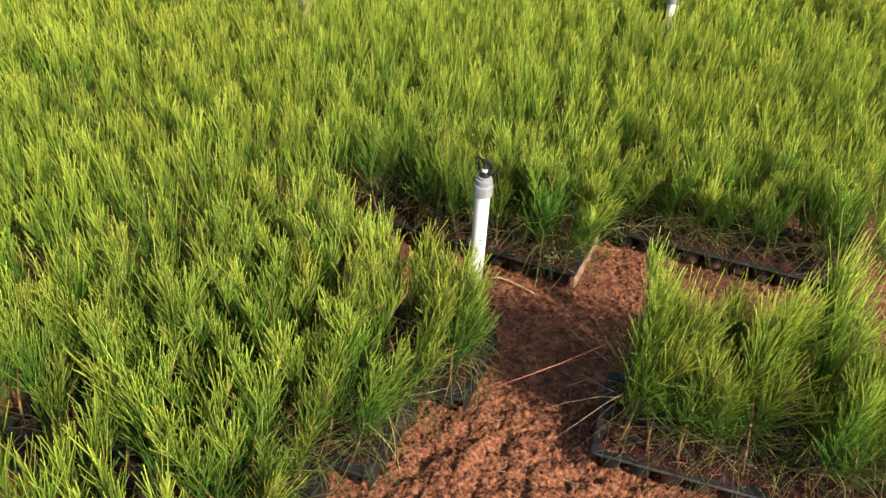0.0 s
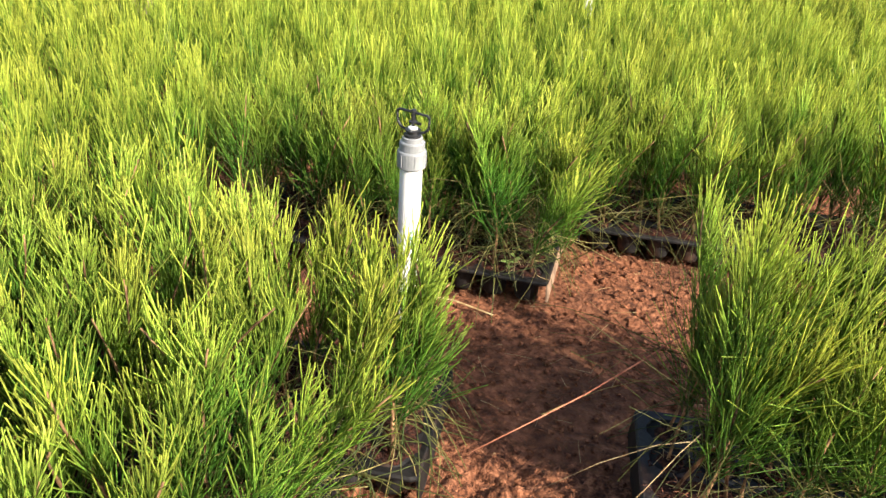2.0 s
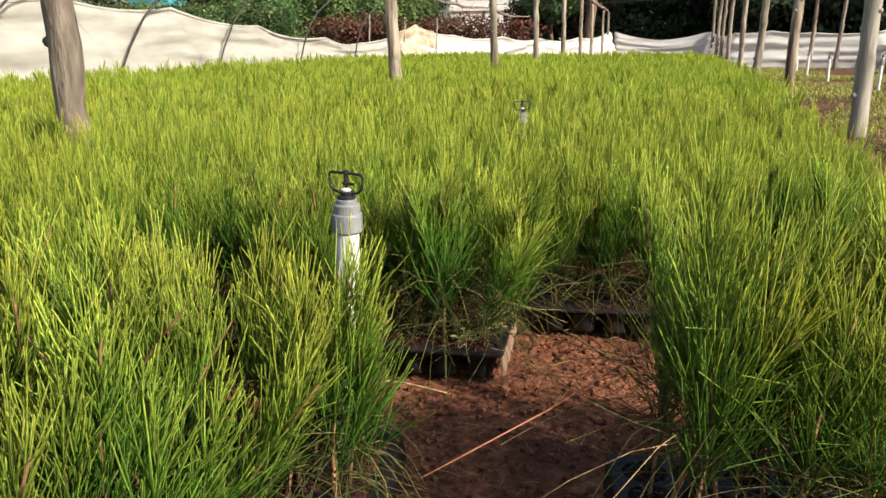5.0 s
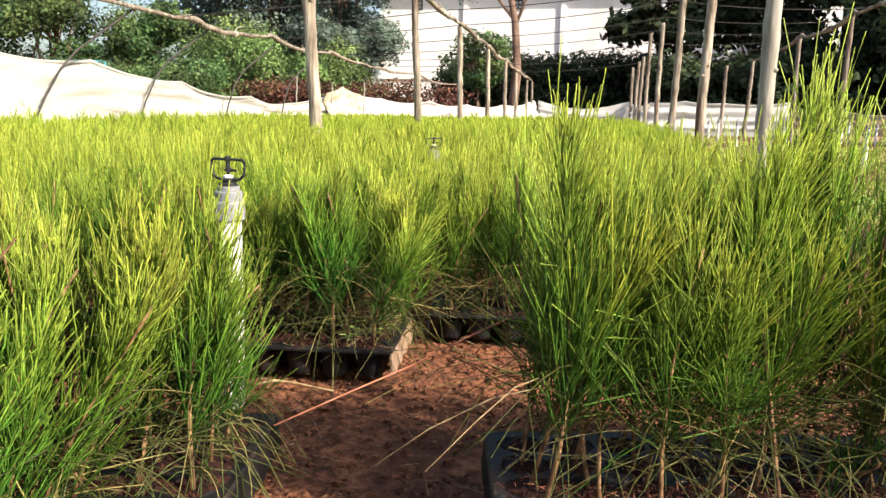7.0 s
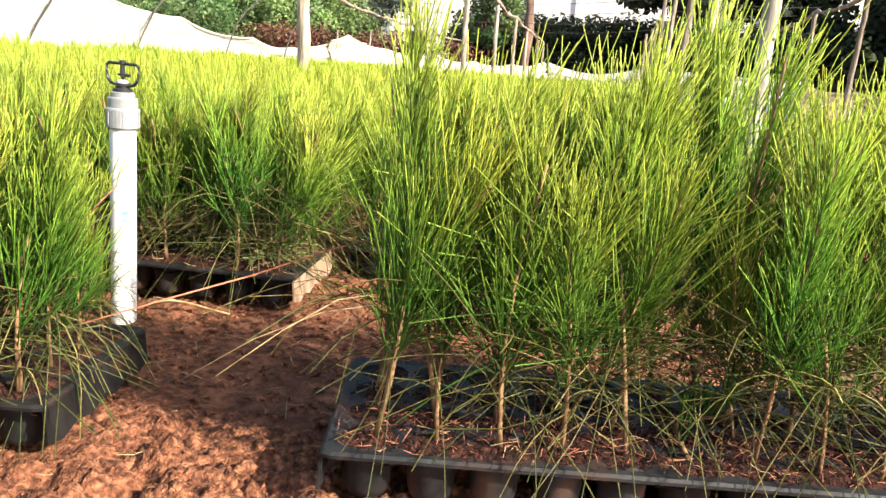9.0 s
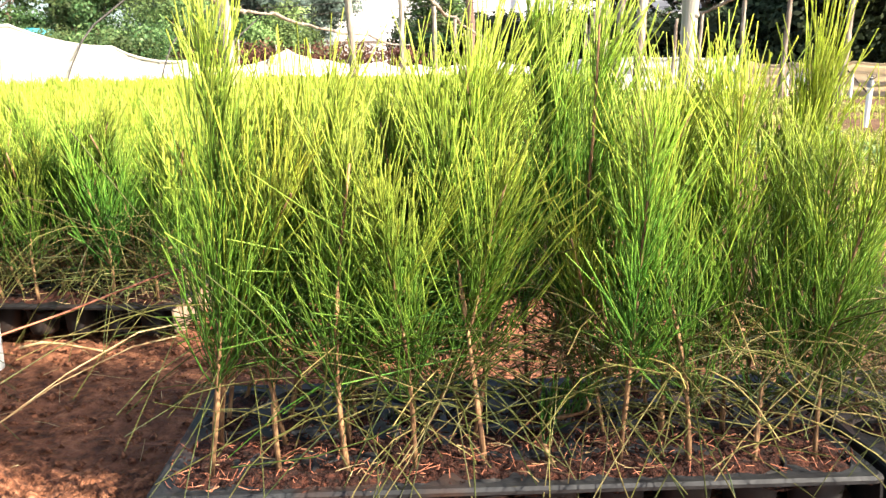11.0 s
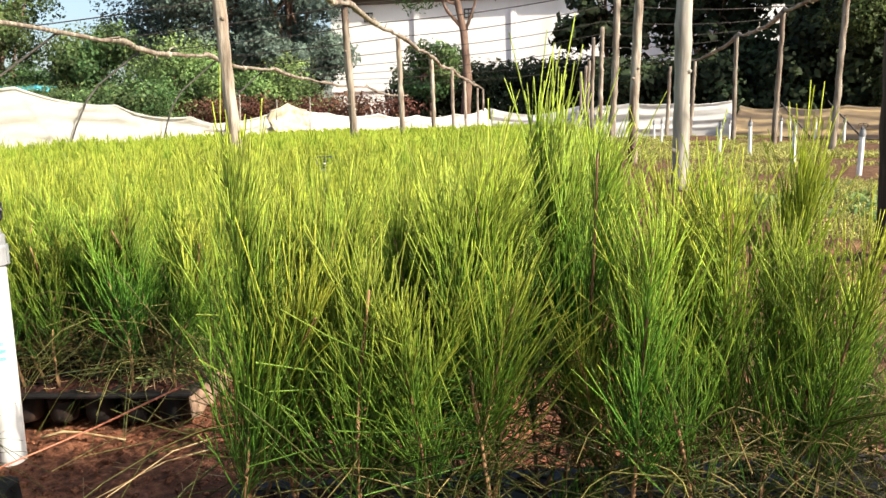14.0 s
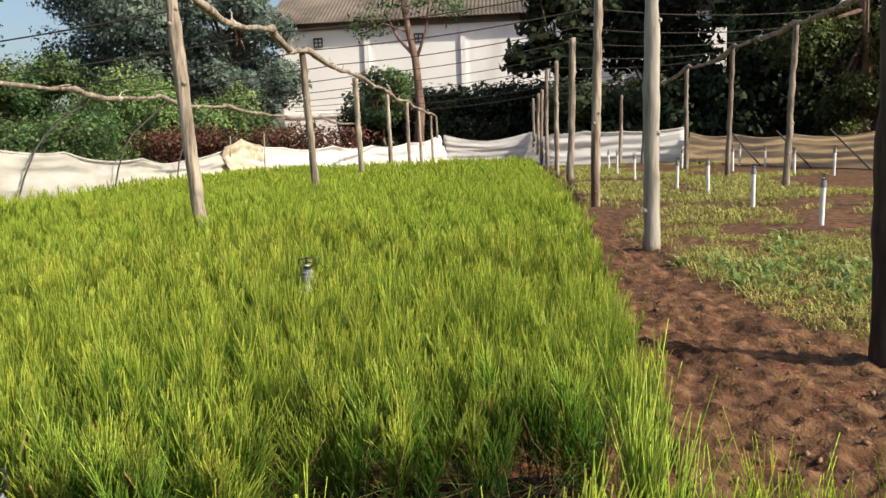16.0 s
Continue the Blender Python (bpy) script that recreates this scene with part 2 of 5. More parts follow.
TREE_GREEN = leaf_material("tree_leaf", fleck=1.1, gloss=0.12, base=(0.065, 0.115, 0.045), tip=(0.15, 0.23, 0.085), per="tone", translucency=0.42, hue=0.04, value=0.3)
# distance haze is put into this paler, bluer leaf colour
TREE_HAZED = leaf_material("hazed_tree_leaf", fleck=1.1, gloss=0.12, base=(0.12, 0.165, 0.145), tip=(0.21, 0.28, 0.225), per="tone", translucency=0.45, hue=0.03, value=0.2)
# deep shade over trees and hedges is put into these two leaf colours
TREE_SHADED = leaf_material("shade_toned_tree_leaf", fleck=1.1, gloss=0.12, base=(0.020, 0.029, 0.017), tip=(0.052, 0.072, 0.032), per="tone", translucency=0.2, rough=0.6, value=0.35)
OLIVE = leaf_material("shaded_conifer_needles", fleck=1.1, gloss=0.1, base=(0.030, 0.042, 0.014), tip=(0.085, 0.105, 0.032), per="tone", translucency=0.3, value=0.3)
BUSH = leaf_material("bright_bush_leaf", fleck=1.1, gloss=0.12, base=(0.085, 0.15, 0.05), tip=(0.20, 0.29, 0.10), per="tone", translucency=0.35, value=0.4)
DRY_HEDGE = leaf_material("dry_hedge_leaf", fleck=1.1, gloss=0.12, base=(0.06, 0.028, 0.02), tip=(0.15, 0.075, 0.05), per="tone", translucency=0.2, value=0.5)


# ---- mesh helpers ----
def mesh_object(name, verts, faces, mat, parent=None, label="", ramp_at=None, tone=None, smooth=False):
    """One mesh object from vertices and faces of one size or mixed sizes."""
    me = bpy.data.meshes.new(name)
    if isinstance(faces, np.ndarray):
        verts = np.asarray(verts, dtype=np.float32)
        k = faces.shape[1]
        me.vertices.add(len(verts))
        me.vertices.foreach_set("co", verts.ravel())
        me.loops.add(faces.size)
        me.loops.foreach_set("vertex_index", faces.astype(np.int32).ravel())
        me.polygons.add(len(faces))
        me.polygons.foreach_set("loop_start", np.arange(0, faces.size, k, dtype=np.int32))
        me.update(calc_edges=True)
    else:
        me.from_pydata([tuple(v) for v in verts], [], faces)
        me.update()
    for key, values in (("ramp_at", ramp_at), ("tone", tone)):
        if values is not None:
            a = me.attributes.new(key, "FLOAT", "POINT")
            a.data.foreach_set("value", np.asarray(values, dtype=np.float32))
    if smooth:
        me.polygons.foreach_set("use_smooth", np.ones(len(me.polygons), dtype=bool))
    me.materials.append(mat)
    ob = new(name, me)
    if parent is not None:
        ob.parent = parent
    if label:
        ob["label"] = label
    return ob


def part(name, bm, mat, parent, label="", smooth=False):
    me = bpy.data.meshes.new(name)
    bm.to_mesh(me)
    bm.free()
    if smooth:
        me.polygons.foreach_set("use_smooth", np.ones(len(me.polygons), dtype=bool))
    me.materials.append(mat)
    ob = new(name, me)
    ob.parent = parent
    if label:
        ob["label"] = label
    return ob


def share(name, me, parent, m):
    """A further object on mesh data that alike pieces share."""
    ob = new(name, me)
    ob.parent = parent
    ob.matrix_basis = m
    return ob


def tube(points, radii, sides=6, cap=True):
    """Vertices and faces of a tube along points."""
    pts = [Vector(p) for p in points]
    vs, fs = [], []
    for i, p in enumerate(pts):
        d = (pts[min(i + 1, len(pts) - 1)] - pts[max(i - 1, 0)]).normalized()
        a = d.orthogonal().normalized() if abs(d.z) < 0.98 else (Vector((1, 0, 0)) - d * d.x).normalized()
        if abs(d.z) < 0.98:
            a = d.cross(Vector((0, 0, 1))).normalized()
        b = d.cross(a)
        r = radii[i] if hasattr(radii, "__len__") else radii
        for k in range(sides):
            w = 2 * math.pi * k / sides
            vs.append(p + a * (r * math.cos(w)) + b * (r * math.sin(w)))
    for i in range(len(pts) - 1):
        for k in range(sides):
            q = (k + 1) % sides
            fs.append((i * sides + k, i * sides + q, (i + 1) * sides + q, (i + 1) * sides + k))
    if cap:
        fs.append(tuple(range(sides - 1, -1, -1)))
        fs.append(tuple((len(pts) - 1) * sides + k for k in range(sides)))
    return vs, fs


def lathe(profile, sides=24):
    """Vertices and faces of a turned shape from (radius, height) pairs."""
    vs, fs = [], []
    for r, z in profile:
        for k in range(sides):
            w = 2 * math.pi * k / sides
            vs.append((r * math.cos(w), r * math.sin(w), z))
    for i in range(len(profile) - 1):
        for k in range(sides):
            q = (k + 1) % sides
            fs.append((i * sides + k, i * sides + q, (i + 1) * sides + q, (i + 1) * sides + k))
    fs.append(tuple(range(sides - 1, -1, -1)))
    fs.append(tuple((len(profile) - 1) * sides + k for k in range(sides)))
    return vs, fs


def boxed(x0, y0, z0, x1, y1, z1):
    v = [(x0, y0, z0), (x1, y0, z0), (x1, y1, z0), (x0, y1, z0), (x0, y0, z1), (x1, y0, z1), (x1, y1, z1), (x0, y1, z1)]
    return v, [(3, 2, 1, 0), (4, 5, 6, 7), (0, 1, 5, 4), (1, 2, 6, 5), (2, 3, 7, 6), (3, 0, 4, 7)]


def joined(pieces):
    vs, fs = [], []
    for v, f in pieces:
        o = len(vs)
        vs += [tuple(p) for p in v]
        fs += [tuple(i + o for i in q) for q in f]
    return vs, fs


def empty(name, m=None):
    ob = new(name)
    ob.empty_display_size = 0.05
    if m is not None:
        ob.matrix_basis = m
    return ob


# ---- ground ----
def lumps(x, y):
    """Height of the soil at a place."""
    h = 0.010 * noise.noise((x * 3.1, y * 3.1, 0.0)) + 0.006 * noise.noise((x * 11, y * 11, 3.0))
    loose = max(0.0, min(1.0, (-0.30 - y) / 0.15)) * max(0.0, 1 - abs(x - 0.3) / 0.6)
    rut = max(0.0, 1 - abs(x - 1.35) / 0.4)
    h += (0.007 + 0.012 * loose + 0.012 * rut) * noise.noise((x * 26, y * 26, 7.0))
    return h - 0.010


def spaced(lo, hi, near0, near1, fine, grow=1.12):
    vals = list(np.arange(near0, near1 + fine / 2, fine))
    s, v = fine, near1
    while v < hi:
        s *= grow
        v += s
        vals.append(min(v, hi))
    s, v = fine, near0
    while v > lo:
        s *= grow
        v -= s
        vals.insert(0, max(v, lo))
    return vals


gx = spaced(-600, 600, -0.6, 1.2, 0.014)
gy = spaced(-400, 800, -1.0, 0.6, 0.014)
gv = [(x, y, lumps(x, y) if abs(x) < 12 and abs(y) < 30 else -0.01) for y in gy for x in gx]
nx = len(gx)
gf = np.array([(j * nx + i, j * nx + i + 1, (j + 1) * nx + i + 1, (j + 1) * nx + i) for j in range(len(gy) - 1) for i in range(nx - 1)])
tagged(mesh_object("ground", np.array(gv), gf, SOIL, smooth=True), "bare red-brown nursery soil, damp and crumbly between the trays", "ground", kind="structure")


def trodden(x, y):
    edge = max(0.0, min(1.0, min((x - 0.98) / 0.06, (9 - x) / 0.06, (y + 0.5) / 0.06, (22 - y) / 0.06)))
    rough = 0.022 * noise.noise((x * 7, y * 9, 5.0)) + 0.010 * abs(noise.noise((x * 34, y * 42, 3.0))) + 0.014 * noise.noise((x * 17, y * 24, 1.0)) if y < 6 else 0.0
    return lumps(x, y) - 0.02 + edge * (0.030 + rough)


tx = spaced(0.98, 9.0, 0.98, 2.1, 0.016)
ty = spaced(-0.5, 22.0, -0.5, 2.6, 0.016, 1.05)
tn = len(tx)
tv = np.array([(x, y, trodden(x, y)) for y in ty for x in tx])
tf = np.array([(j * tn + i, j * tn + i + 1, (j + 1) * tn + i + 1, (j + 1) * tn + i) for j in range(len(ty) - 1) for i in range(tn - 1)])
tagged(mesh_object("path", tv, tf, DRY_SOIL, smooth=True), "dry lumpy tan soil of the trodden path and weedy plot", "path", kind="structure")


# ---- seedlings ----
def curve_points(p0, d, length, n, lift, rng):
    """A branchlet that bends upwards (lift above 0) or droops."""
    d = d / np.linalg.norm(d)
    wob = rng.normal(0, 0.13, 3)
    curl, ph = rng.normal(0, 0.035, 3), rng.uniform(2, 5)
    pts = []
    for s in np.linspace(0, 1, n):
        p = p0 + d * length * s + np.array([0, 0, 1.0]) * lift * length * s * s + wob * length * s * s + curl * length * math.sin(ph * s)
        pts.append(p)
    return np.array(pts)


def branchlets(rng, height, count, low=0.16, tuft=(0.036, 0.076), tilt_in=(13, 36), droop=6, strays=(0.06, 0.13), twigs=2, sag=(-0.4, 0.25), sweep=0, even=0.86, stray_at=0.46):
    """Start, direction, length, lift, twig count and dryness of the branchlets: upswept plumes all along the stem, a pointed leader, dry level strays below."""
    out = []
    turn = rng.random() * 2 * math.pi
    for i in range(count):
        ang = turn + i * 2.39996 + rng.normal(0, 0.35)
        dry, sub = None, 0
        if i < droop:
            u = rng.uniform(low * 0.6, 0.46) if stray_at < 0.5 else rng.uniform(0.26, stray_at)
            tilt, ln, lift = math.radians(rng.uniform(48, 98)), rng.uniform(*strays), rng.uniform(*sag)
            dry = (0.06, 0.14, 0.17, 0.19, 0.20, 0.21, 0.22, 0.24)[int(rng.integers(0, 8))]
        elif i < droop + sweep:
            u = rng.uniform(0.30, 0.62)
            ang, tilt = math.pi + rng.normal(0, 0.28), math.radians(rng.uniform(70, 98))
            ln, lift = rng.uniform(0.11, 0.24), rng.uniform(-0.12, 0.16)
        elif i > count - 9:
            u = rng.uniform(0.90, 1.0)
            tilt, ln, lift = math.radians(rng.uniform(3, 15)), rng.uniform(0.55, 0.9) * tuft[0], 0.1
        else:
            u = low + (0.97 - low) * ((i - droop + rng.random()) / (count - droop)) ** even
            tilt = math.radians(rng.uniform(*tilt_in) * (1.22 - 0.55 * u))
            ln, lift = rng.uniform(*tuft) * (1.28 - 0.55 * u), rng.uniform(0.20, 0.62)
            sub = twigs if u < 0.66 else twigs // 2
        d = np.array([math.cos(ang) * math.sin(tilt), math.sin(ang) * math.sin(tilt), math.cos(tilt)])
        out.append((u, d, ln, lift, sub, dry))
    return out


def growth_shade_of(z, height, dry, s=0.0):
    """Ramp place: dry straw near nought, green darkened for the shade low down, young yellow-green at the top and at
    the tips.
    """
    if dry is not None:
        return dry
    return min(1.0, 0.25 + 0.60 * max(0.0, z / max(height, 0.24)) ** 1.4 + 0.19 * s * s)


def stem_line(rng, height):
    bend = rng.normal(0, 0.035, 2)
    kink = rng.normal(0, 0.010, 2)
    def at(u):
        return np.array([bend[0] * u * u + kink[0] * math.sin(5 * u), bend[1] * u * u + kink[1] * math.sin(4 * u), height * u])
    return at


def seedling_meshes(seed, height=0.27, count=80, sides=3, radius=0.00105, n=4, stray=0.72, **kw):
    """Stem and foliage meshes of one detailed seedling, on its own origin."""
    rng = np.random.default_rng(seed)
    at = stem_line(rng, height * 0.9)
    sv, sf = tube([at(u) for u in np.linspace(0, 1, 12)], np.linspace(0.0029, 0.0010, 12) * rng.uniform(0.85, 1.2, 12), 5)
    pieces, ramp_places = [], []
    def add(pts, r, dry):
        v, f = tube(pts, np.linspace(r, r * 0.72, len(pts)), sides, cap=False)
        pieces.append((v, f))
        ramp_places.extend(growth_shade_of(p[2], height, dry, (k // sides) / (len(pts) - 1)) for k, p in enumerate(v))
    for u, d, ln, lift, sub, dry in branchlets(rng, height, count, **kw):
        pts = curve_points(at(u), d, ln, n, lift, rng)
        add(pts, radius if dry is None else radius * stray, dry)
        for k in range(sub):
            p = pts[1 + k % (n - 2)]
            d2 = d * 0.75 + np.array([0, 0, 0.6]) + rng.normal(0, 0.26, 3)
            add(curve_points(p, d2, ln * rng.uniform(0.4, 0.75), 3, 0.2, rng), radius * 0.88, dry)
    fv, ff = joined(pieces)
    return (sv, sf), (fv, ff), ramp_places


def seedling_kind(seed, **kw):
    (sv, sf), (fv, ff), ramp_places = seedling_meshes(seed, **kw)
    ob = empty("seedling")
    st = mesh_object("stem", sv, sf, BARK, ob, "thin tan woody stem", smooth=True)
    fo = mesh_object("foliage", fv, np.array(ff), FOLIAGE, ob, ramp_at=ramp_places)
    return ob


def ribbon_plant(seed, height, count, width, n, **kw):
    """A simpler seedling of flat blades as arrays, for the bed further off."""
    rng = np.random.default_rng(seed)
    at = stem_line(rng, height * 0.9)
    V, F, A = [], [], []
    def add(pts, w, dry):
        o = len(V)
        side = np.cross(pts[-1] - pts[0], rng.normal(0, 1, 3))
        side /= np.linalg.norm(side) + 1e-9
        for i, p in enumerate(pts):
            f = 1.0 - 0.45 * i / (len(pts) - 1)
            for s in (-0.5, 0.5):
                q = p + side * (s * w * f)
                V.append(q)
                A.append(growth_shade_of(q[2], height, dry, i / (len(pts) - 1)))
        for i in range(len(pts) - 1):
            F.append((o + 2 * i, o + 2 * i + 1, o + 2 * i + 3, o + 2 * i + 2))
    for u, d, ln, lift, sub, dry in branchlets(rng, height, count, **kw):
        pts = curve_points(at(u), d, ln, n, lift, rng)
        add(pts, width, dry)
        for k in range(sub):
            d2 = d * 0.75 + np.array([0, 0, 0.6]) + rng.normal(0, 0.26, 3)
            add(curve_points(pts[min(1, n - 2)], d2, ln * rng.uniform(0.45, 0.8), 2, 0.15, rng), width * 0.9, dry)
    return np.array(V), np.array(F), np.array(A)


def bed_of(name, places, heights, kinds, seed, label, mat=None):
    """One joined stretch of seedlings: every place takes a kind, a turn, a lean and a height."""
    rng = np.random.default_rng(seed)
    Vs, Fs, As, Ts = [], [], [], []
    pick = rng.integers(0, len(kinds), len(places))
    o = 0
    for k, (V, F, A) in enumerate(kinds):
        idx = np.nonzero(pick == k)[0]
        if not len(idx):
            continue
        P, Hh = places[idx], heights[idx]
        w = rng.random(len(idx)) * 2 * math.pi
        c, s = np.cos(w), np.sin(w)
        lean = rng.normal(0, 0.07, (len(idx), 2))
        X = (V[None, :, 0] * c[:, None] - V[None, :, 1] * s[:, None]) * (0.75 + 0.25 * Hh[:, None])
        Y = (V[None, :, 0] * s[:, None] + V[None, :, 1] * c[:, None]) * (0.75 + 0.25 * Hh[:, None])
        Z = V[None, :, 2] * Hh[:, None]
        W = np.stack([X + lean[:, :1] * Z + P[:, :1], Y + lean[:, 1:] * Z + P[:, 1:2], Z + 0.05], axis=2)
        Vs.append(W.reshape(-1, 3))
        Fs.append((F[None] + (o + np.arange(len(idx)) * len(V))[:, None, None]).reshape(-1, F.shape[1]))
        As.append(np.tile(A, len(idx)))
        patch = np.array([0.5 + 0.8 * noise.noise((x * 1.6, y * 1.1, 12.0)) for x, y in P])
        Ts.append(np.repeat(np.clip(0.55 * patch + 0.45 * rng.random(len(idx)), 0, 1), len(V)))
        o += len(idx) * len(V)
    ob = mesh_object(name, np.concatenate(Vs), np.concatenate(Fs), mat or FOLIAGE_BED, ramp_at=np.concatenate(As), tone=np.concatenate(Ts))
    return tagged(ob, label, "seedlings", kind="stuff")


def roll_height(x, y):
    """Uneven top of the bed."""
    return 1.0 + 0.13 * noise.noise((x * 1.7, y * 1.7, 5.0)) + 0.10 * noise.noise((x * 6, y * 6, 9.0))


def scatter(x0, x1, y0, y1, step, rng, keep):
    out = []
    for y in np.arange(y0, y1, step):
        for x in np.arange(x0, x1, step):
            px, py = x + rng.normal(0, step * 0.16), y + rng.normal(0, step * 0.16)
            if keep(px, py):
                out.append((px, py))
    return np.array(out)


# ---- trays ----
COLS, ROWS, PX, PY, RIM = 10, 4, 0.0608, 0.0560, 0.012
TW, TD, TH = COLS * PX + 2 * RIM, ROWS * PY + 2 * RIM, 0.057


def cell_place(i, j):
    return RIM + (i + 0.5) * PX, RIM + (j + 0.5) * PY


def sheet_geometry():
    """Top sheet of a tray: a plate with round cell mouths and a folded-down rim."""
    vs, fs = [], []
    k = 12
    for j in range(ROWS):
        for i in range(COLS):
            cx, cy = cell_place(i, j)
            o = len(vs)
            for w in range(k):
                a = 2 * math.pi * (w + 0.5) / k
                c, s = math.cos(a), math.sin(a)
                m = max(abs(c), abs(s))
                vs.append((cx + c / m * PX / 2, cy + s / m * PY / 2, TH))
            for w in range(k):
                a = 2 * math.pi * (w + 0.5) / k
                vs.append((cx + math.cos(a) * 0.0282, cy + math.sin(a) * 0.0262, TH))
            for w in range(k):
                a = 2 * math.pi * (w + 0.5) / k
                vs.append((cx + math.cos(a) * 0.0264, cy + math.sin(a) * 0.0246, TH - 0.007))
            for w in range(k):
                q = (w + 1) % k
                fs.append((o + w, o + q, o + k + q, o + k + w))
                fs.append((o + k + w, o + k + q, o + 2 * k + q, o + 2 * k + w))
    def ring(inset, z, r):
        pts = []
        for sx, sy, a0 in ((1, 1, 0), (-1, 1, 90), (-1, -1, 180), (1, -1, 270)):
            for a in (0, 45, 90):
                w = radians(a0 + a)
                pts.append((TW / 2 + sx * (TW / 2 - inset - r) + r * math.cos(w), TD / 2 + sy * (TD / 2 - inset - r) + r * math.sin(w), z))
        return pts
    o = len(vs)
    for inset, z, r in ((RIM, TH, 0.0), (0.003, TH + 0.0015, 0.009), (0.0, TH - 0.001, 0.010), (0.0005, TH - 0.0045, 0.010), (0.0025, TH - 0.0045, 0.008)):
        vs += ring(inset, z, r)
    for a in range(4):
        for w in range(12):
            q = (w + 1) % 12
            fs.append((o + a * 12 + w, o + a * 12 + q, o + (a + 1) * 12 + q, o + (a + 1) * 12 + w))
    return vs, fs


def cell_geometry():
    return lathe([(0.0258, -0.003), (0.0242, -0.018), (0.0222, -0.044), (0.0195, -0.052), (0.009, -0.0545)], 14)


def plug_geometry(seed):
    """A crumbly compost plug in a cell mouth."""
    rng = np.random.default_rng(seed)
    vs, fs = [(0, 0, 0.004)], []
    for r, z in ((0.009, 0.004), (0.018, 0.000), (0.0270, -0.006)):
        for k in range(12):
            w = 2 * math.pi * k / 12
            vs.append((r * math.cos(w), r * math.sin(w) * 0.96, z + rng.normal(0, 0.0016)))
    for k in range(12):
        q = (k + 1) % 12
        fs.append((0, 1 + k, 1 + q))
        for a in range(2):
            fs.append((1 + a * 12 + k, 13 + a * 12 + k, 13 + a * 12 + q, 1 + a * 12 + q))
    return vs, fs


def end_panel_geometry():
    """Short end wall of a tray: a tapering lip that folds down from the rim, with its thickness and rounded foot."""
    vs, fs = [], []
    n = 16
    for k in range(n + 1):
        y = 0.006 + (TD - 0.012) * k / n
        foot = 0.010 + 0.004 * math.cos(8 * math.pi * k / n)
        for x, z in ((0.0015, TH - 0.003), (-0.001, foot + 0.012), (-0.002, foot + 0.004), (0.001, foot + 0.004), (0.002, foot + 0.012), (0.004, TH - 0.003)):
            vs.append((x, y, z))
    for k in range(n):
        for a in range(6):
            q = (a + 1) % 6
            fs.append((k * 6 + a, k * 6 + q, (k + 1) * 6 + q, (k + 1) * 6 + a))
    fs.append(tuple(range(5, -1, -1)))
    fs.append(tuple(n * 6 + a for a in range(6)))
    return vs, fs


def bare_mesh(name, geometry, mat, smooth=True):
    me = bpy.data.meshes.new(name)
    me.from_pydata([tuple(v) for v in geometry[0]], [], geometry[1])
    me.polygons.foreach_set("use_smooth", np.ones(len(me.polygons), dtype=bool)) if smooth else None
    me.materials.append(mat)
    return me


SHEET_ME = bare_mesh("top_sheet", sheet_geometry(), TRAY, smooth=False)
weld = bmesh.new()
weld.from_mesh(SHEET_ME)
bmesh.ops.remove_doubles(weld, verts=weld.verts, dist=0.0002)
weld.to_mesh(SHEET_ME)
weld.free()
DARK_SHEET_ME = SHEET_ME.copy()
DARK_SHEET_ME.materials[0] = CELL
PANEL_ME = bare_mesh("end_panel", end_panel_geometry(), CELL, smooth=False)
MUDDY_PANEL_ME = bare_mesh("end_panel", end_panel_geometry(), DUSTY, smooth=False)
CELL_ME = bare_mesh("cell", cell_geometry(), CELL)
PLUG_MES = [bare_mesh("soil_plug", plug_geometry(s), COMPOST) for s in range(4)]


def tray(m, label, muddy=False, sheet=SHEET_ME):
    """A cell tray with its front-left corner at m."""
    ob = empty("seedling_tray", m)
    share("top_sheet", sheet, ob, Matrix())
    panel = MUDDY_PANEL_ME if muddy else PANEL_ME
    for m2 in (Matrix(), pose(TW, TD, 0, 0, 0, 180)):
        wall = share("end_panel", panel, ob, m2)
        if muddy:
            wall["label"] = "mud-splashed end wall"
    for j in range(ROWS):
        for i in range(COLS):
            x, y = cell_place(i, j)
            share("cell", CELL_ME, ob, pose(x, y, TH, 0, 0, 37 * i + 11 * j))
            share("soil_plug", PLUG_MES[(i * 3 + j) % 4], ob, pose(x, y, TH - 0.003, 0, 0, 53 * i + 29 * j))
    return tagged(ob, label, "tray", "seedling trays")


TRAYS = {
    "near": pose(0.465, -0.425, 0, 0, 0, 10.5),
    "near_right": pose(1.096, -0.306, 0, 0, 0, 10.0),
    "pipe": pose(-0.400, 0.055, 0, 0, 0, 4.6),
    "third": pose(0.238, 0.362, 0, 0, 0, 6.5),
    "left": pose(-0.435, -0.525, 0, 0, 0, 8.5),
    "left_front": pose(-0.50, -0.778, 0, 0, 0, 7.0),
    "left_last": pose(-0.545, -1.028, 0, 0, 0, 5.5),
}
tray(TRAYS["near"], "black plastic cell tray of tall seedlings on bare soil")
tray(TRAYS["near_right"], "black plastic cell tray of seedlings beside the path")
tray(TRAYS["pipe"], "black plastic cell tray with weedy corner behind the white riser pipe", True, DARK_SHEET_ME)
tray(TRAYS["third"], "black plastic cell tray at the edge of the bed", sheet=DARK_SHEET_ME)
tray(TRAYS["left"], "black plastic cell tray hidden under dense seedlings", sheet=DARK_SHEET_ME)
tray(TRAYS["left_front"], "black plastic cell tray hidden under dense seedlings", sheet=DARK_SHEET_ME)
tray(TRAYS["left_last"], "black plastic cell tray hidden under dense seedlings", sheet=DARK_SHEET_ME)

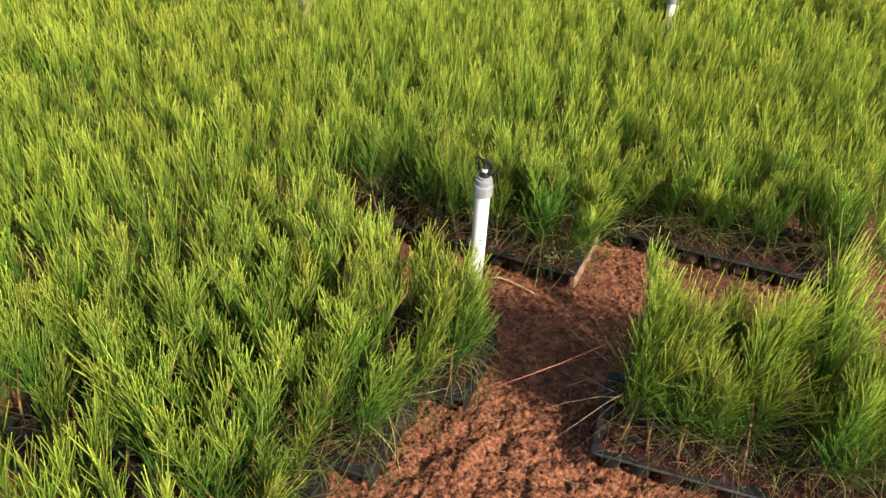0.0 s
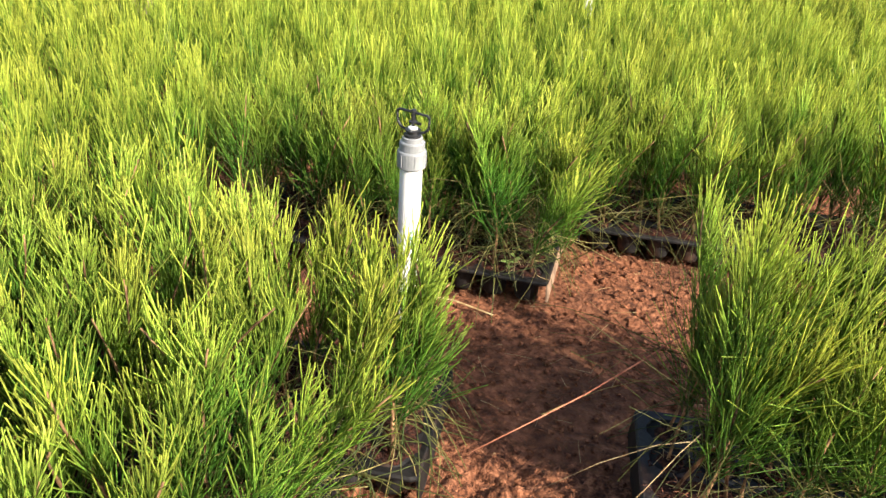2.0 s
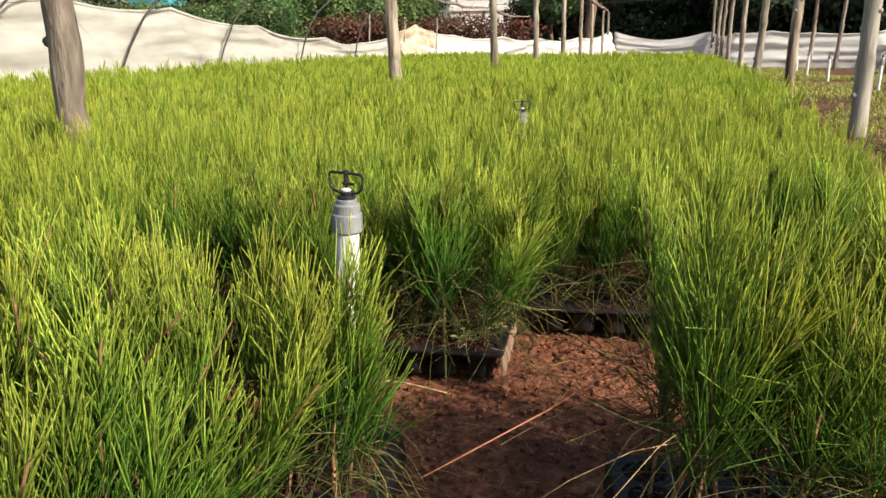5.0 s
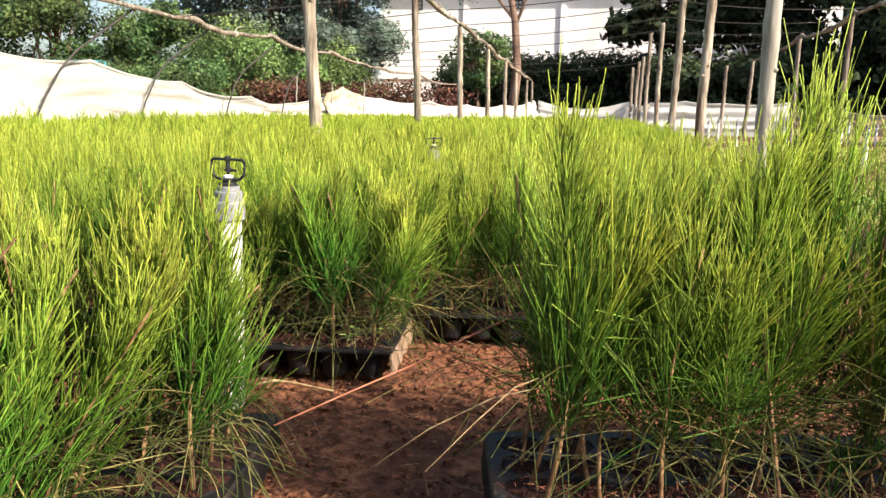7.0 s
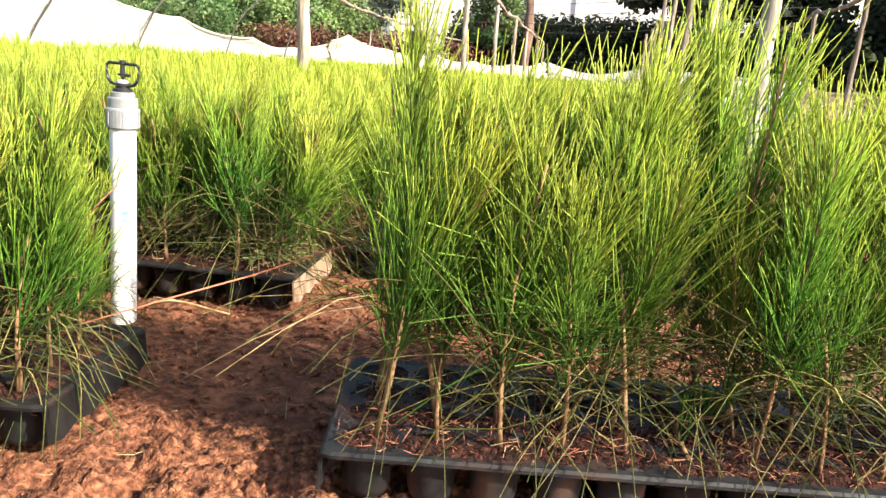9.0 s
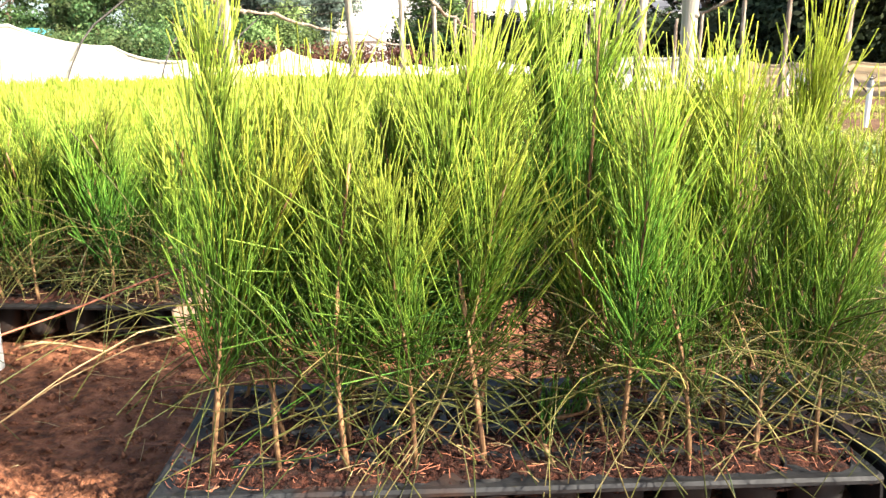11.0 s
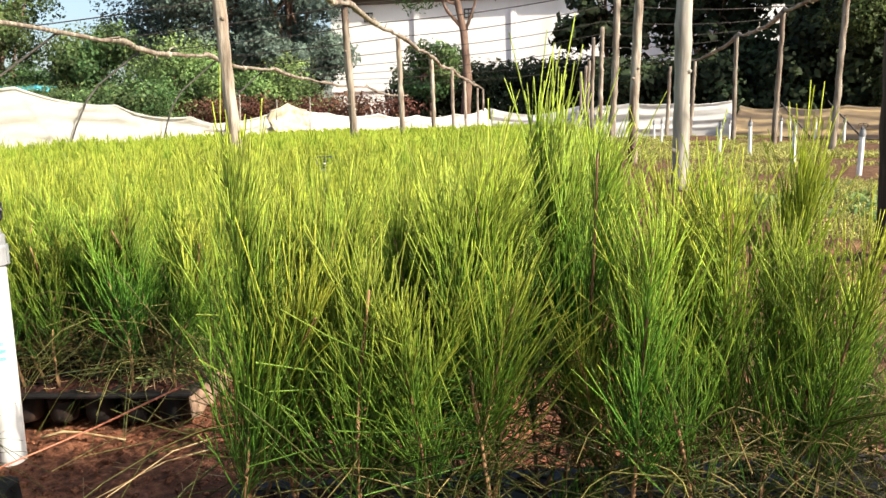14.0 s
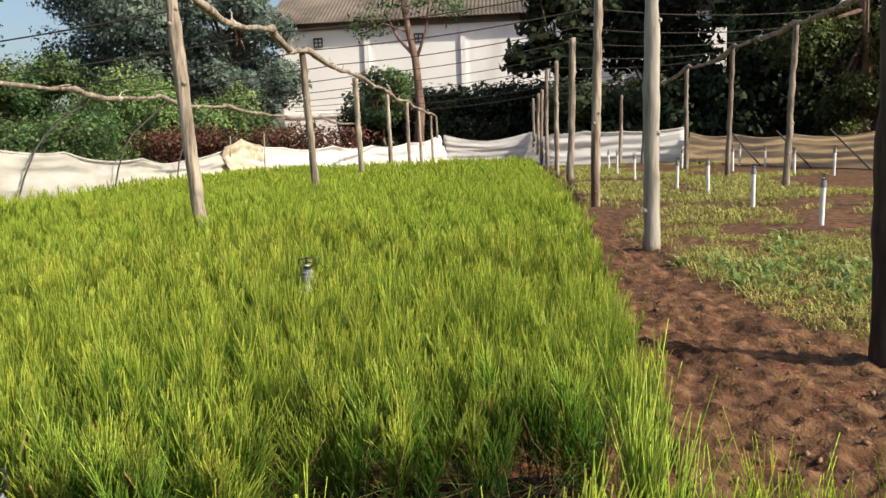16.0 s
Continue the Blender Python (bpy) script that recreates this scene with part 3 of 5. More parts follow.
# detailed seedlings, one in each cell of the trays round the gap
KINDS = [seedling_kind(11 + s, height=0.245 + 0.016 * (s % 4), count=72 + 5 * (s % 4), radius=0.00095, droop=8, strays=(0.05, 0.12)) for s in range(10)]
BARE = [seedling_kind(241 + s, height=0.25 + 0.014 * (s % 3), count=100, radius=0.0009, low=0.14, tilt_in=(15, 48), droop=20, strays=(0.06, 0.17), sag=(-0.9, 0.2)) for s in range(4)]
SPRAWL = [seedling_kind(141 + s, height=0.25 + 0.014 * (s % 3), count=130, radius=0.00095, low=0.10, tilt_in=(16, 50), droop=38, strays=(0.06, 0.16), sag=(-1.1, 0.1)) for s in range(6)]
SKIRT = [seedling_kind(541 + s, height=0.25 + 0.014 * (s % 3), count=110, radius=0.00085, low=0.12, droop=34, strays=(0.06, 0.15), sag=(-1.3, 0.0), stray=0.9, n=5) for s in range(4)]
TALL = [seedling_kind(41 + s, height=0.30 + 0.036 * (s % 3), count=138, radius=0.00078, low=0.24, tuft=(0.045, 0.11), tilt_in=(12, 58), droop=20, strays=(0.06, 0.18), sag=(-0.75, 0.12), stray=1.05, n=5, even=1.0) for s in range(8)]
BUSHY = [seedling_kind(341 + s, height=0.30 + 0.024 * (s % 3), count=158, radius=0.00074, low=0.15, tuft=(0.045, 0.11), tilt_in=(16, 60), droop=46, strays=(0.08, 0.25), sag=(-0.85, 0.1), stray=1.15, n=5, even=0.95) for s in range(5)]
LEADER = [seedling_kind(441 + s, height=0.39 + 0.02 * s, count=140, radius=0.0008, low=0.22, tuft=(0.05, 0.105), tilt_in=(9, 40), droop=8, strays=(0.06, 0.16), sag=(-1.1, 0.0), n=4, even=1.0) for s in range(3)]
PLUME = [seedling_kind(641 + s, height=0.33 + 0.012 * s, count=170, radius=0.00085, low=0.26, tuft=(0.075, 0.130), tilt_in=(8, 30), droop=10, strays=(0.06, 0.18), sag=(-0.8, 0.1), stray=1.1, n=4, even=0.8) for s in range(3)]
SWEPT = seedling_kind(67, height=0.34, count=200, radius=0.00074, low=0.12, tuft=(0.05, 0.105), tilt_in=(16, 46), droop=14, sweep=70, n=5)
REACH = [seedling_kind(681 + s, height=0.30, count=140, radius=0.00078, low=0.22, tuft=(0.05, 0.11), tilt_in=(12, 46), droop=24, strays=(0.10, 0.25), sag=(-0.55, 0.12), stray=0.85, n=6, stray_at=0.58) for s in range(2)]
BABY = seedling_kind(77, height=0.075, count=34, low=0.1, tuft=(0.022, 0.036), droop=0, twigs=1)
grow = random.Random(5)
used = set()


def plant(kind, m, label):
    if kind.name not in used:
        used.add(kind.name)
        kind.matrix_basis = m
        ob = kind
    else:
        ob = copy_thing(kind, m)
    s = m.to_scale()
    ob.scale = s
    return tagged(ob, label, "seedling", "seedlings in trays")


def fill(where, kinds, lo, hi, label, skip=0.05, special=None, edge=None, front=False, lean=5, columns=COLS):
    m = TRAYS[where]
    for j in range(ROWS):
        for i in range(columns):
            x, y = cell_place(i, j)
            k = grow.choice(kinds)
            s = grow.uniform(lo, hi)
            turned = grow.uniform(0, 360)
            if special and (i, j) in special:
                k, s = special[(i, j)]
                turned = 8 if k is SWEPT else turned
            elif grow.random() < skip and not (edge and edge(i, j)):
                continue
            out = ahead = 0
            if edge and edge(i, j):
                k, out = grow.choice(SPRAWL), (grow.uniform(12, 26) if where != "left" else grow.uniform(9, 20) if j < 2 else grow.uniform(0, 7)) if i == COLS - 1 else grow.uniform(0, 7)
                k = grow.choice(SKIRT) if i == COLS - 1 and where[:4] == "left" else k
            if where == "near" and (i == 0 or (i, j) == (6, 2)):
                out = 4 + i
            if k is SWEPT:
                out = 13
            if where == "near" and (i, j) == (0, 0):
                out = 8
            if where == "near" and (i > 4 or (i > 2 and j > 0)) and not (special and (i, j) in special) and grow.random() < 0.62:
                k = grow.choice(BUSHY)
                s *= 0.88 if i > 5 else 0.96
            if front and j == 0:
                k, ahead = grow.choice(SPRAWL), grow.uniform(4, 17)
            spot = m @ Vector((x + grow.gauss(0, 0.003), y + grow.gauss(0, 0.003), TH))
            plant(k, pose(*spot, ahead + grow.gauss(0, lean), out + grow.gauss(0, lean), 0) @ pose(0, 0, 0, 0, 0, turned) @ Matrix.Diagonal((min(s, 0.9 + 0.2 * s), min(s, 0.9 + 0.2 * s), s * grow.uniform(0.95, 1.08), 1)), label)


fill("near", TALL, 0.84, 1.04, "tall needle-leaved seedling with a bare tan stem", 0.02,
     {(5, 0): (BABY, 1.0), (4, 0): (SWEPT, 1.0), (0, 0): (LEADER[0], 1.05), (1, 0): (LEADER[1], 0.86), (0, 1): (REACH[0], 0.95), (0, 2): (REACH[1], 0.92), (0, 3): (LEADER[0], 0.92), (1, 3): (LEADER[0], 0.88),
      (3, 2): (PLUME[0], 1.10), (5, 1): (LEADER[2], 0.92), (5, 2): (PLUME[1], 1.14), (6, 2): (TALL[5], 0.98), (7, 3): (LEADER[0], 0.98), (9, 3): (PLUME[2], 1.0), (9, 2): (TALL[3], 0.8), (9, 1): (TALL[5], 0.8)}, lean=8)
fill("near_right", BUSHY, 0.55, 0.72, "yellow-green needle-leaved seedling at the path's edge", 0.15, columns=2)
fill("pipe", BARE, 0.94, 1.16, "needle-leaved seedling in the tray by the riser", 0.04, edge=lambda i, j: i >= 7)
fill("third", KINDS, 0.85, 1.1, "needle-leaved seedling in the tray at the bed's edge", 0.04, front=True)
fill("left", KINDS, 0.95, 1.18, "bushy needle-leaved seedling beside the bare patch", 0.08, {(9, 3): (KINDS[1], 0.60), (8, 3): (KINDS[4], 0.85), (9, 2): (KINDS[6], 0.84), (8, 2): (KINDS[2], 0.95)}, edge=lambda i, j: i >= 8)
fill("left_last", KINDS, 0.95, 1.18, "bushy needle-leaved seedling in the front bed", 0.12, edge=lambda i, j: i >= 8)
fill("left_front", KINDS, 0.95, 1.18, "bushy needle-leaved seedling in the front bed", 0.12, edge=lambda i, j: i >= 8)

for kind in KINDS + TALL + LEADER + PLUME + BUSHY + BARE + SKIRT + SPRAWL + REACH + [BABY, SWEPT]:
    if kind.name not in used:
        for ob in (*kind.children, kind):
            bpy.data.objects.remove(ob)

# the rest of the bed, joined stretch by stretch
rng = np.random.default_rng(3)
NEAR = [ribbon_plant(100 + s, 0.262, 52, 0.0024, 3, droop=4, twigs=1) for s in range(10)]
MID = [ribbon_plant(150 + s, 0.262, 44, 0.0034, 3, droop=2, twigs=1) for s in range(8)]
FAR = [ribbon_plant(200 + s, 0.272, 54, 0.0046, 2, droop=0, twigs=0, tilt_in=(22, 60)) for s in range(8)]
VERY_FAR = [ribbon_plant(300 + s, 0.272, 26, 0.011, 2, low=0.45, droop=0, twigs=0, tilt_in=(25, 75)) for s in range(6)]
INV = {k: v.inverted() for k, v in TRAYS.items()}


def in_tray(x, y, names):
    for k in names:
        p = INV[k] @ Vector((x, y, 0))
        if -0.012 < p.x < TW + 0.012 and -0.012 < p.y < TD + 0.012:
            return True
    return False


def right_edge(y):
    return 0.93 + min(0.20, max(0.0, (y - 0.4) * 0.055)) + 0.02 * noise.noise((y * 3, 0, 0))


def row_front(x):
    """Front of the tray rows behind the riser."""
    return 0.055 + 0.08 * (x + 0.40) if x < 0.25 else 0.362 + 0.11 * (x - 0.265)


def keep_mid(x, y):
    return row_front(x) < y and x < right_edge(y) and not in_tray(x, y, ("pipe", "third")) and abs(x) + abs(y) > 0.06 and math.hypot(x + 0.044, y - 1.87) > 0.10 and not (abs(x + 0.044 - 0.10 * (1.87 - y)) < 0.05 and 1.60 < y < 1.87)


def far_left(y):
    return -4.05 + max(0.0, (y - 11) * 0.19)


def heights_at(P, lo=0.0):
    return np.array([roll_height(x, y) + lo for x, y in P]) * rng.normal(1.0, 0.12, len(P))


P = scatter(-2.5, 1.1, 0.03, 3.2, 0.058, rng, keep_mid)
close = (P[:, 0] > -1.5) & (P[:, 1] < 1.5)
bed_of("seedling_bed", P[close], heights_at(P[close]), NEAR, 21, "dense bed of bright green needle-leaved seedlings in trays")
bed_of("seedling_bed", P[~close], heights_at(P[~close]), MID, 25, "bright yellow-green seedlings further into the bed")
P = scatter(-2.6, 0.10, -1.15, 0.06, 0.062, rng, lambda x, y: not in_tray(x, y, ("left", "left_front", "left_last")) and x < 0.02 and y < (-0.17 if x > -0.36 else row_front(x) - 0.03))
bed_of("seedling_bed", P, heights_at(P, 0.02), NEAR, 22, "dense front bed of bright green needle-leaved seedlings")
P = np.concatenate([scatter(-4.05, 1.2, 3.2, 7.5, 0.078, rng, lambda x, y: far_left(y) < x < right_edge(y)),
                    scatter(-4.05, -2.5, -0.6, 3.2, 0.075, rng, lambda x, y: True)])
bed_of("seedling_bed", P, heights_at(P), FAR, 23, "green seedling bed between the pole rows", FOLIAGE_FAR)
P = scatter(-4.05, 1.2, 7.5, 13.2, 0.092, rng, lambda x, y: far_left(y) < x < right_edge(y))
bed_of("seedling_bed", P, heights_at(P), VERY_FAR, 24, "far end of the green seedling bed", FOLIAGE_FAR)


# ---- sprinklers ----
def sprinkler_riser(name, label, head=True):
    ob = empty(name)
    v, f = lathe([(0.0184, -0.03), (0.0184, 0.29)], 28)
    mesh_object("pipe", v, f, PVC, ob, "white riser pipe", smooth=False)
    if head:
        for z, a0, a1 in ((0.146, -48, -22), (0.157, -52, -18), (0.168, -46, -26)):
            pv = [((0.0190 if k % 2 else 0.0186) * math.cos(radians(a0 + (a1 - a0) * (k // 4) / 6)), (0.0190 if k % 2 else 0.0186) * math.sin(radians(a0 + (a1 - a0) * (k // 4) / 6)), z + (0.006 if k % 4 > 1 else 0.0)) for k in range(28)]
            pf = [(4 * i + a, 4 * i + b, 4 * i + 4 + b, 4 * i + 4 + a) for i in range(6) for a, b in ((0, 1), (1, 3), (3, 2), (2, 0))]
            mesh_object("printed_bar", pv, pf, TEAL_PRINT, ob, "faded teal print on the pipe")
    v, f = lathe([(0.0215, 0.282), (0.0236, 0.284), (0.0236, 0.309), (0.0228, 0.311), (0.0206, 0.3118), (0.0206, 0.3245), (0.0196, 0.326), (0.0165, 0.3268), (0.0165, 0.333), (0.012, 0.335)], 28)
    mesh_object("coupler", v, f, GREY_PVC, ob, "grey pipe coupler")
    ribs = joined([boxed(0.0230, -0.0014, 0.287, 0.0245, 0.0014, 0.307)])
    for a in range(6):
        share("rib", bpy.data.meshes["rib"] if "rib" in bpy.data.meshes else bare_mesh("rib", ribs, GREY_PVC, False), ob, pose(0, 0, 0, 0, 0, 60 * a + 20))
    if head:
        v, f = lathe([(0.0125, 0.333), (0.0140, 0.334), (0.0140, 0.338), (0.0100, 0.339), (0.0100, 0.343), (0.0125, 0.3435), (0.0125, 0.346), (0.006, 0.347)], 20)
        mesh_object("nozzle_base", v, f, BLACK_PLASTIC, ob)
        v, f = lathe([(0.0078, 0.3465), (0.0078, 0.3495), (0.004, 0.351)], 16)
        mesh_object("nozzle", v, f, WHITE_PLASTIC, ob, "white nozzle insert")
        frame_line = [(-0.010, 0, 0.3425), (-0.022, 0, 0.345), (-0.0285, 0, 0.351), (-0.0305, 0, 0.362), (-0.0305, 0, 0.3705), (-0.026, 0, 0.3735), (0, 0, 0.3735), (0.026, 0, 0.3735), (0.0305, 0, 0.3705), (0.0305, 0, 0.362), (0.0285, 0, 0.351), (0.022, 0, 0.345), (0.010, 0, 0.3425)]
        v, f = tube(frame_line, 0.0022, 8)
        mesh_object("bridge", v, f, BLACK_PLASTIC, ob, "black plastic bridge")
        v, f = lathe([(0.0022, 0.351), (0.0030, 0.355), (0.0065, 0.357), (0.0070, 0.359), (0.0036, 0.361), (0.0034, 0.372), (0.0048, 0.373), (0.0048, 0.3775), (0.003, 0.3785)], 14)
        mesh_object("rotor", v, f, BLACK_PLASTIC, ob)
        v, f = boxed(0.002, -0.0012, 0.3555, 0.0150, 0.0012, 0.3595)
        mesh_object("rotor_arm", v, f, BLACK_PLASTIC, ob)
    return ob


riser = sprinkler_riser("sprinkler_riser", "")
riser.matrix_basis = pose(0, 0, 0, 0.5, 0.8, -14)
tagged(riser, "white pipe riser with a black micro-sprinkler at the bare patch", "sprinkler", "sprinkler risers")
for x, y, z, a in ((-0.044, 1.883, -0.028, 25), (-3.0, 2.1, -0.01, 70)):
    tagged(copy_thing(riser, pose(x, y, z, 1.0, -1.5, a)), "white pipe riser with a sprinkler head standing in the seedlings", "sprinkler", "sprinkler risers")
for k, (x, y) in enumerate(((2.96, 5.06), (2.93, 6.56), (2.90, 8.05), (2.79, 9.1), (2.62, 11.2), (2.56, 12.6), (2.66, 14.4), (4.82, 10.9), (5.15, 10.35), (5.2, 13.4), (5.03, 14.3), (4.35, 12.3), (3.9, 13.9), (6.2, 10.0))):
    tagged(copy_thing(riser, pose(x, y, 0.0 + 0.02 * ((k * 7) % 3), 1.5 - k % 3, 1 - k % 2, 40 * k)), "white sprinkler riser pipe standing in weedy grass", "sprinkler", "sprinkler risers on the weedy ground")


# ---- poles, rails and wires ----
def pole(name, base, top, r0, r1, mat, label, seed, group):
    """An upright or lying rough pole of its own bends and knots."""
    rr = random.Random(seed)
    b, t = Vector(base), Vector(top)
    n = 22
    side = (t - b).orthogonal().normalized()
    amp = (t - b).length * 0.004
    pts, rad = [], []
    ph = rr.uniform(0, 6)
    for i in range(n + 1):
        u = i / n
        pts.append(b.lerp(t, u) + side * amp * math.sin(ph + 5 * u) + Vector((rr.gauss(0, 0.003), rr.gauss(0, 0.003), 0)))
        rad.append((r0 + (r1 - r0) * u) * (1 + rr.gauss(0, 0.055)))
    v, f = tube(pts, rad, 12)
    knots = []
    for k in range(5):
        i = rr.randrange(2, n - 1)
        w = rr.uniform(0, 6.28)
        d = Vector((math.cos(w), math.sin(w), 0.25))
        knots.append(tube([pts[i] + d * rad[i] * 0.6, pts[i] + d * rad[i] * 1.15, pts[i] + d * rad[i] * 1.3], [rad[i] * 0.5, rad[i] * 0.3, rad[i] * 0.12], 7))
    v, f = joined([(v, f)] + knots)
    return tagged(mesh_object(name, v, f, mat, smooth=True), label, "pole", group)


R_POSTS = ((1.572, 4.13, 2.05, 0.052, PALE_POST), (1.568, 7.10, 2.05, 0.048, POST), (1.565, 10.04, 1.97, 0.050, POST), (1.565, 12.6, 1.90, 0.042, POST),
           (1.56, 15.4, 2.0, 0.040, POST), (1.55, 17.6, 1.7, 0.040, POST), (1.54, 19.4, 1.7, 0.040, POST), (1.52, 21.0, 1.65, 0.040, POST))
for k, (x, y, h, r, mat) in enumerate(R_POSTS):
    lean = (0.02, 0.05, 0.07, 0.02)[k % 4]
    pole("wooden_post", (x, y, -0.05), (x + lean, y, h), r, r * 0.82, mat, "smooth grey peeled wooden pole" if mat is PALE_POST else "weathered brown wooden pole beside the path", 60 + k, "poles along the path")
pole("wooden_post", (1.825, 1.58, -0.05), (1.86, 1.6, 2.0), 0.062, 0.055, DARK_POST, "thick dark rough-barked pole at the path", 59, "poles along the path")
L_POSTS = ((-1.25, 0.92, 1.85, 0.047), (-1.25, 4.05, 1.95, 0.046), (-1.25, 7.20, 1.64, 0.042), (-1.25, 10.0, 1.58, 0.042), (-1.25, 12.9, 1.51, 0.040), (-1.25, 15.6, 1.475, 0.038), (-1.25, 18.1, 1.37, 0.038), (-1.25, 21.2, 1.31, 0.036), (-1.2, 22.4, 1.31, 0.036))
for k, (x, y, h, r) in enumerate(L_POSTS):
    lean = (-0.01, -0.12, -0.06, -0.05, -0.03, 0.0, -0.02, 0.0, 0.0)[k]
    pole("wooden_post", (x, y, -0.05), (x + lean, y, h), r, r * 0.85, BARK_POST if k == 0 else POST, "knotty tan wooden pole standing in the seedlings", 80 + k, "poles in the bed")
for k, (x, y, h) in enumerate(((3.98, 8.8, 1.86), (3.86, 10.8, 1.82), (3.86, 13.4, 1.75), (3.55, 16.0, 1.55), (3.15, 16.4, 1.45), (4.05, 6.4, 1.9))):
    pole("wooden_post", (x, y, -0.05), (x + 0.09 - 0.04 * (k % 3), y, h), 0.042, 0.032, POST, "thin crooked wooden pole on the weedy ground", 100 + k, "poles on the weedy ground")


def rail(points, r, label, seed, sag=0.03):
    """Crooked branch rail through the given tops, with rope ties as parts."""
    rr = random.Random(seed)
    pts, rad = [], []
    for a, b in zip(points[:-1], points[1:]):
        a, b = Vector(a), Vector(b)
        bow = rr.gauss(0, 0.03)
        for i in range(14):
            u = i / 14
            pts.append(a.lerp(b, u) + Vector((rr.gauss(0, 0.007), 0, (bow - sag) * 4 * u * (1 - u) + 0.012 * math.sin(9 * u + seed) + rr.gauss(0, 0.005))))
            rad.append(r * (1.05 - 0.5 * u) * (1 + rr.gauss(0, 0.08)))
    pts.append(Vector(points[-1]))
    rad.append(r * 0.7)
    pieces = [tube(pts, rad, 9)]
    for k in range(3, len(pts) - 2, 4):
        w = rr.uniform(0, 6.28)
        side = Vector((math.cos(w), rr.uniform(-0.6, 0.6), math.sin(w)))
        pieces.append(tube([pts[k], pts[k] + side * (rad[k] + 0.012), pts[k] + side * (rad[k] + rr.uniform(0.02, 0.06))], [rad[k] * 0.5, rad[k] * 0.32, rad[k] * 0.2], 6))
    v, f = joined(pieces)
    ob = tagged(mesh_object("pole_rail", v, f, POST, smooth=True), label, "rail", "pole rails")
    for k in range(7, len(pts) - 1, 14):
        d = (pts[k + 1] - pts[k]).normalized()
        tv, tf = tube([pts[k] - d * 0.02, pts[k], pts[k] + d * 0.02], [rad[k] + 0.008, rad[k] + 0.012, rad[k] + 0.008], 8)
        e = pts[k] + Vector((0, 0, rad[k]))
        sv, sf = tube([e, e + Vector((rr.gauss(0, 0.03), rr.gauss(0, 0.03), 0.05)), e + Vector((rr.gauss(0, 0.05), rr.gauss(0, 0.05), 0.08))], [0.006, 0.005, 0.003], 5)
        v2, f2 = joined([(tv, tf), (sv, sf)])
        mesh_object("rope_tie", v2, f2, ROPE, ob, "frayed pale rope tie")
    return ob


rail([(-1.26, 0.9, 1.83), (-1.30, 4.05, 1.72), (-1.25, 5.9, 1.70), (-1.28, 7.2, 1.66), (-1.27, 10.0, 1.60), (-1.26, 12.9, 1.53), (-1.25, 15.6, 1.49), (-1.25, 18.1, 1.39), (-1.22, 22.4, 1.33)], 0.033, "crooked knotty branch rail along the pole tops", 7)
rail([(-4.0, 2.5, 1.45), (-4.0, 7.6, 1.42), (-4.0, 9.9, 1.45), (-4.0, 12.6, 1.41), (-3.98, 15.7, 1.31), (-3.9, 19.3, 1.35), (-3.6, 23.5, 1.25)], 0.033, "long sagging branch rail tied with rope", 8, 0.05)
rail([(4.08, 6.2, 1.98), (4.05, 8.8, 1.88), (3.92, 10.8, 1.84), (3.9, 13.4, 1.77), (3.6, 16.2, 1.55)], 0.036, "dark branch rail over the weedy ground", 9)


def wire(a, b, sag, label, r=0.006, n=10):
    a, b = Vector(a), Vector(b)
    pts = [a.lerp(b, i / n) - Vector((0, 0, sag * 4 * (i / n) * (1 - i / n))) for i in range(n + 1)]
    v, f = tube(pts, r, 5)
    return tagged(mesh_object("wire", v, f, WIRE), label, "wire", "overhead wires")


def interpolate(y, table):
    for (y0, z0), (y1, z1) in zip(table[:-1], table[1:]):
        if y0 <= y <= y1:
            return z0 + (z1 - z0) * (y - y0) / (y1 - y0)
    return table[-1][1]


L_TOP = [(0.9, 1.83), (4.05, 1.72), (7.2, 1.67), (10, 1.61), (15.6, 1.5), (22.4, 1.34)]
R_TOP = [(0.0, 2.05), (4.1, 2.02), (10, 1.96), (12.6, 1.9), (22, 1.6)]
for k, y in enumerate((3.0, 4.6, 6.1, 7.4, 8.8, 10.2, 11.8, 13.4, 15.2, 17.2, 19.5)):
    zl, zr = interpolate(y, L_TOP), interpolate(y, R_TOP)
    wire((-4.0, y, 1.43), (-1.26, y + 0.1, zl + 0.03), 0.02, "thin dark wire stretched between the pole rails")
    wire((-1.26, y + 0.1, zl + 0.03), (1.58, y + 0.2, zr), 0.05, "thin dark wire stretched between the pole rails")
    wire((1.58, y + 0.2, zr), (4.0, y + 0.3, 1.86), 0.06, "thin dark wire stretched between the pole rails")
for y in (-0.4, 1.4, 3.2, 5.0, 6.7, 8.8, 10.8):
    v, f = tube([(-4.22, y, 0.0), (-4.33, y + 0.3, 0.30), (-4.37, y + 0.5, 0.5), (-4.40, y + 0.8, 0.78), (-4.36, y + 1.0, 0.96), (-4.0, y + 1.5, 1.43)], 0.011, 6)
    tagged(mesh_object("guy_rope", v, f, WIRE), "dark guy rope slanting across the net to the rail", "rope", "guy ropes")
for k in range(6):
    y = 13.6 - 1.05 * k
    wire((5.2 + 0.47 * k, y, 0.0), (4.75 + 0.45 * k, y + 0.3, 0.62), 0.0, "dark guy stick against the beige net", 0.014)


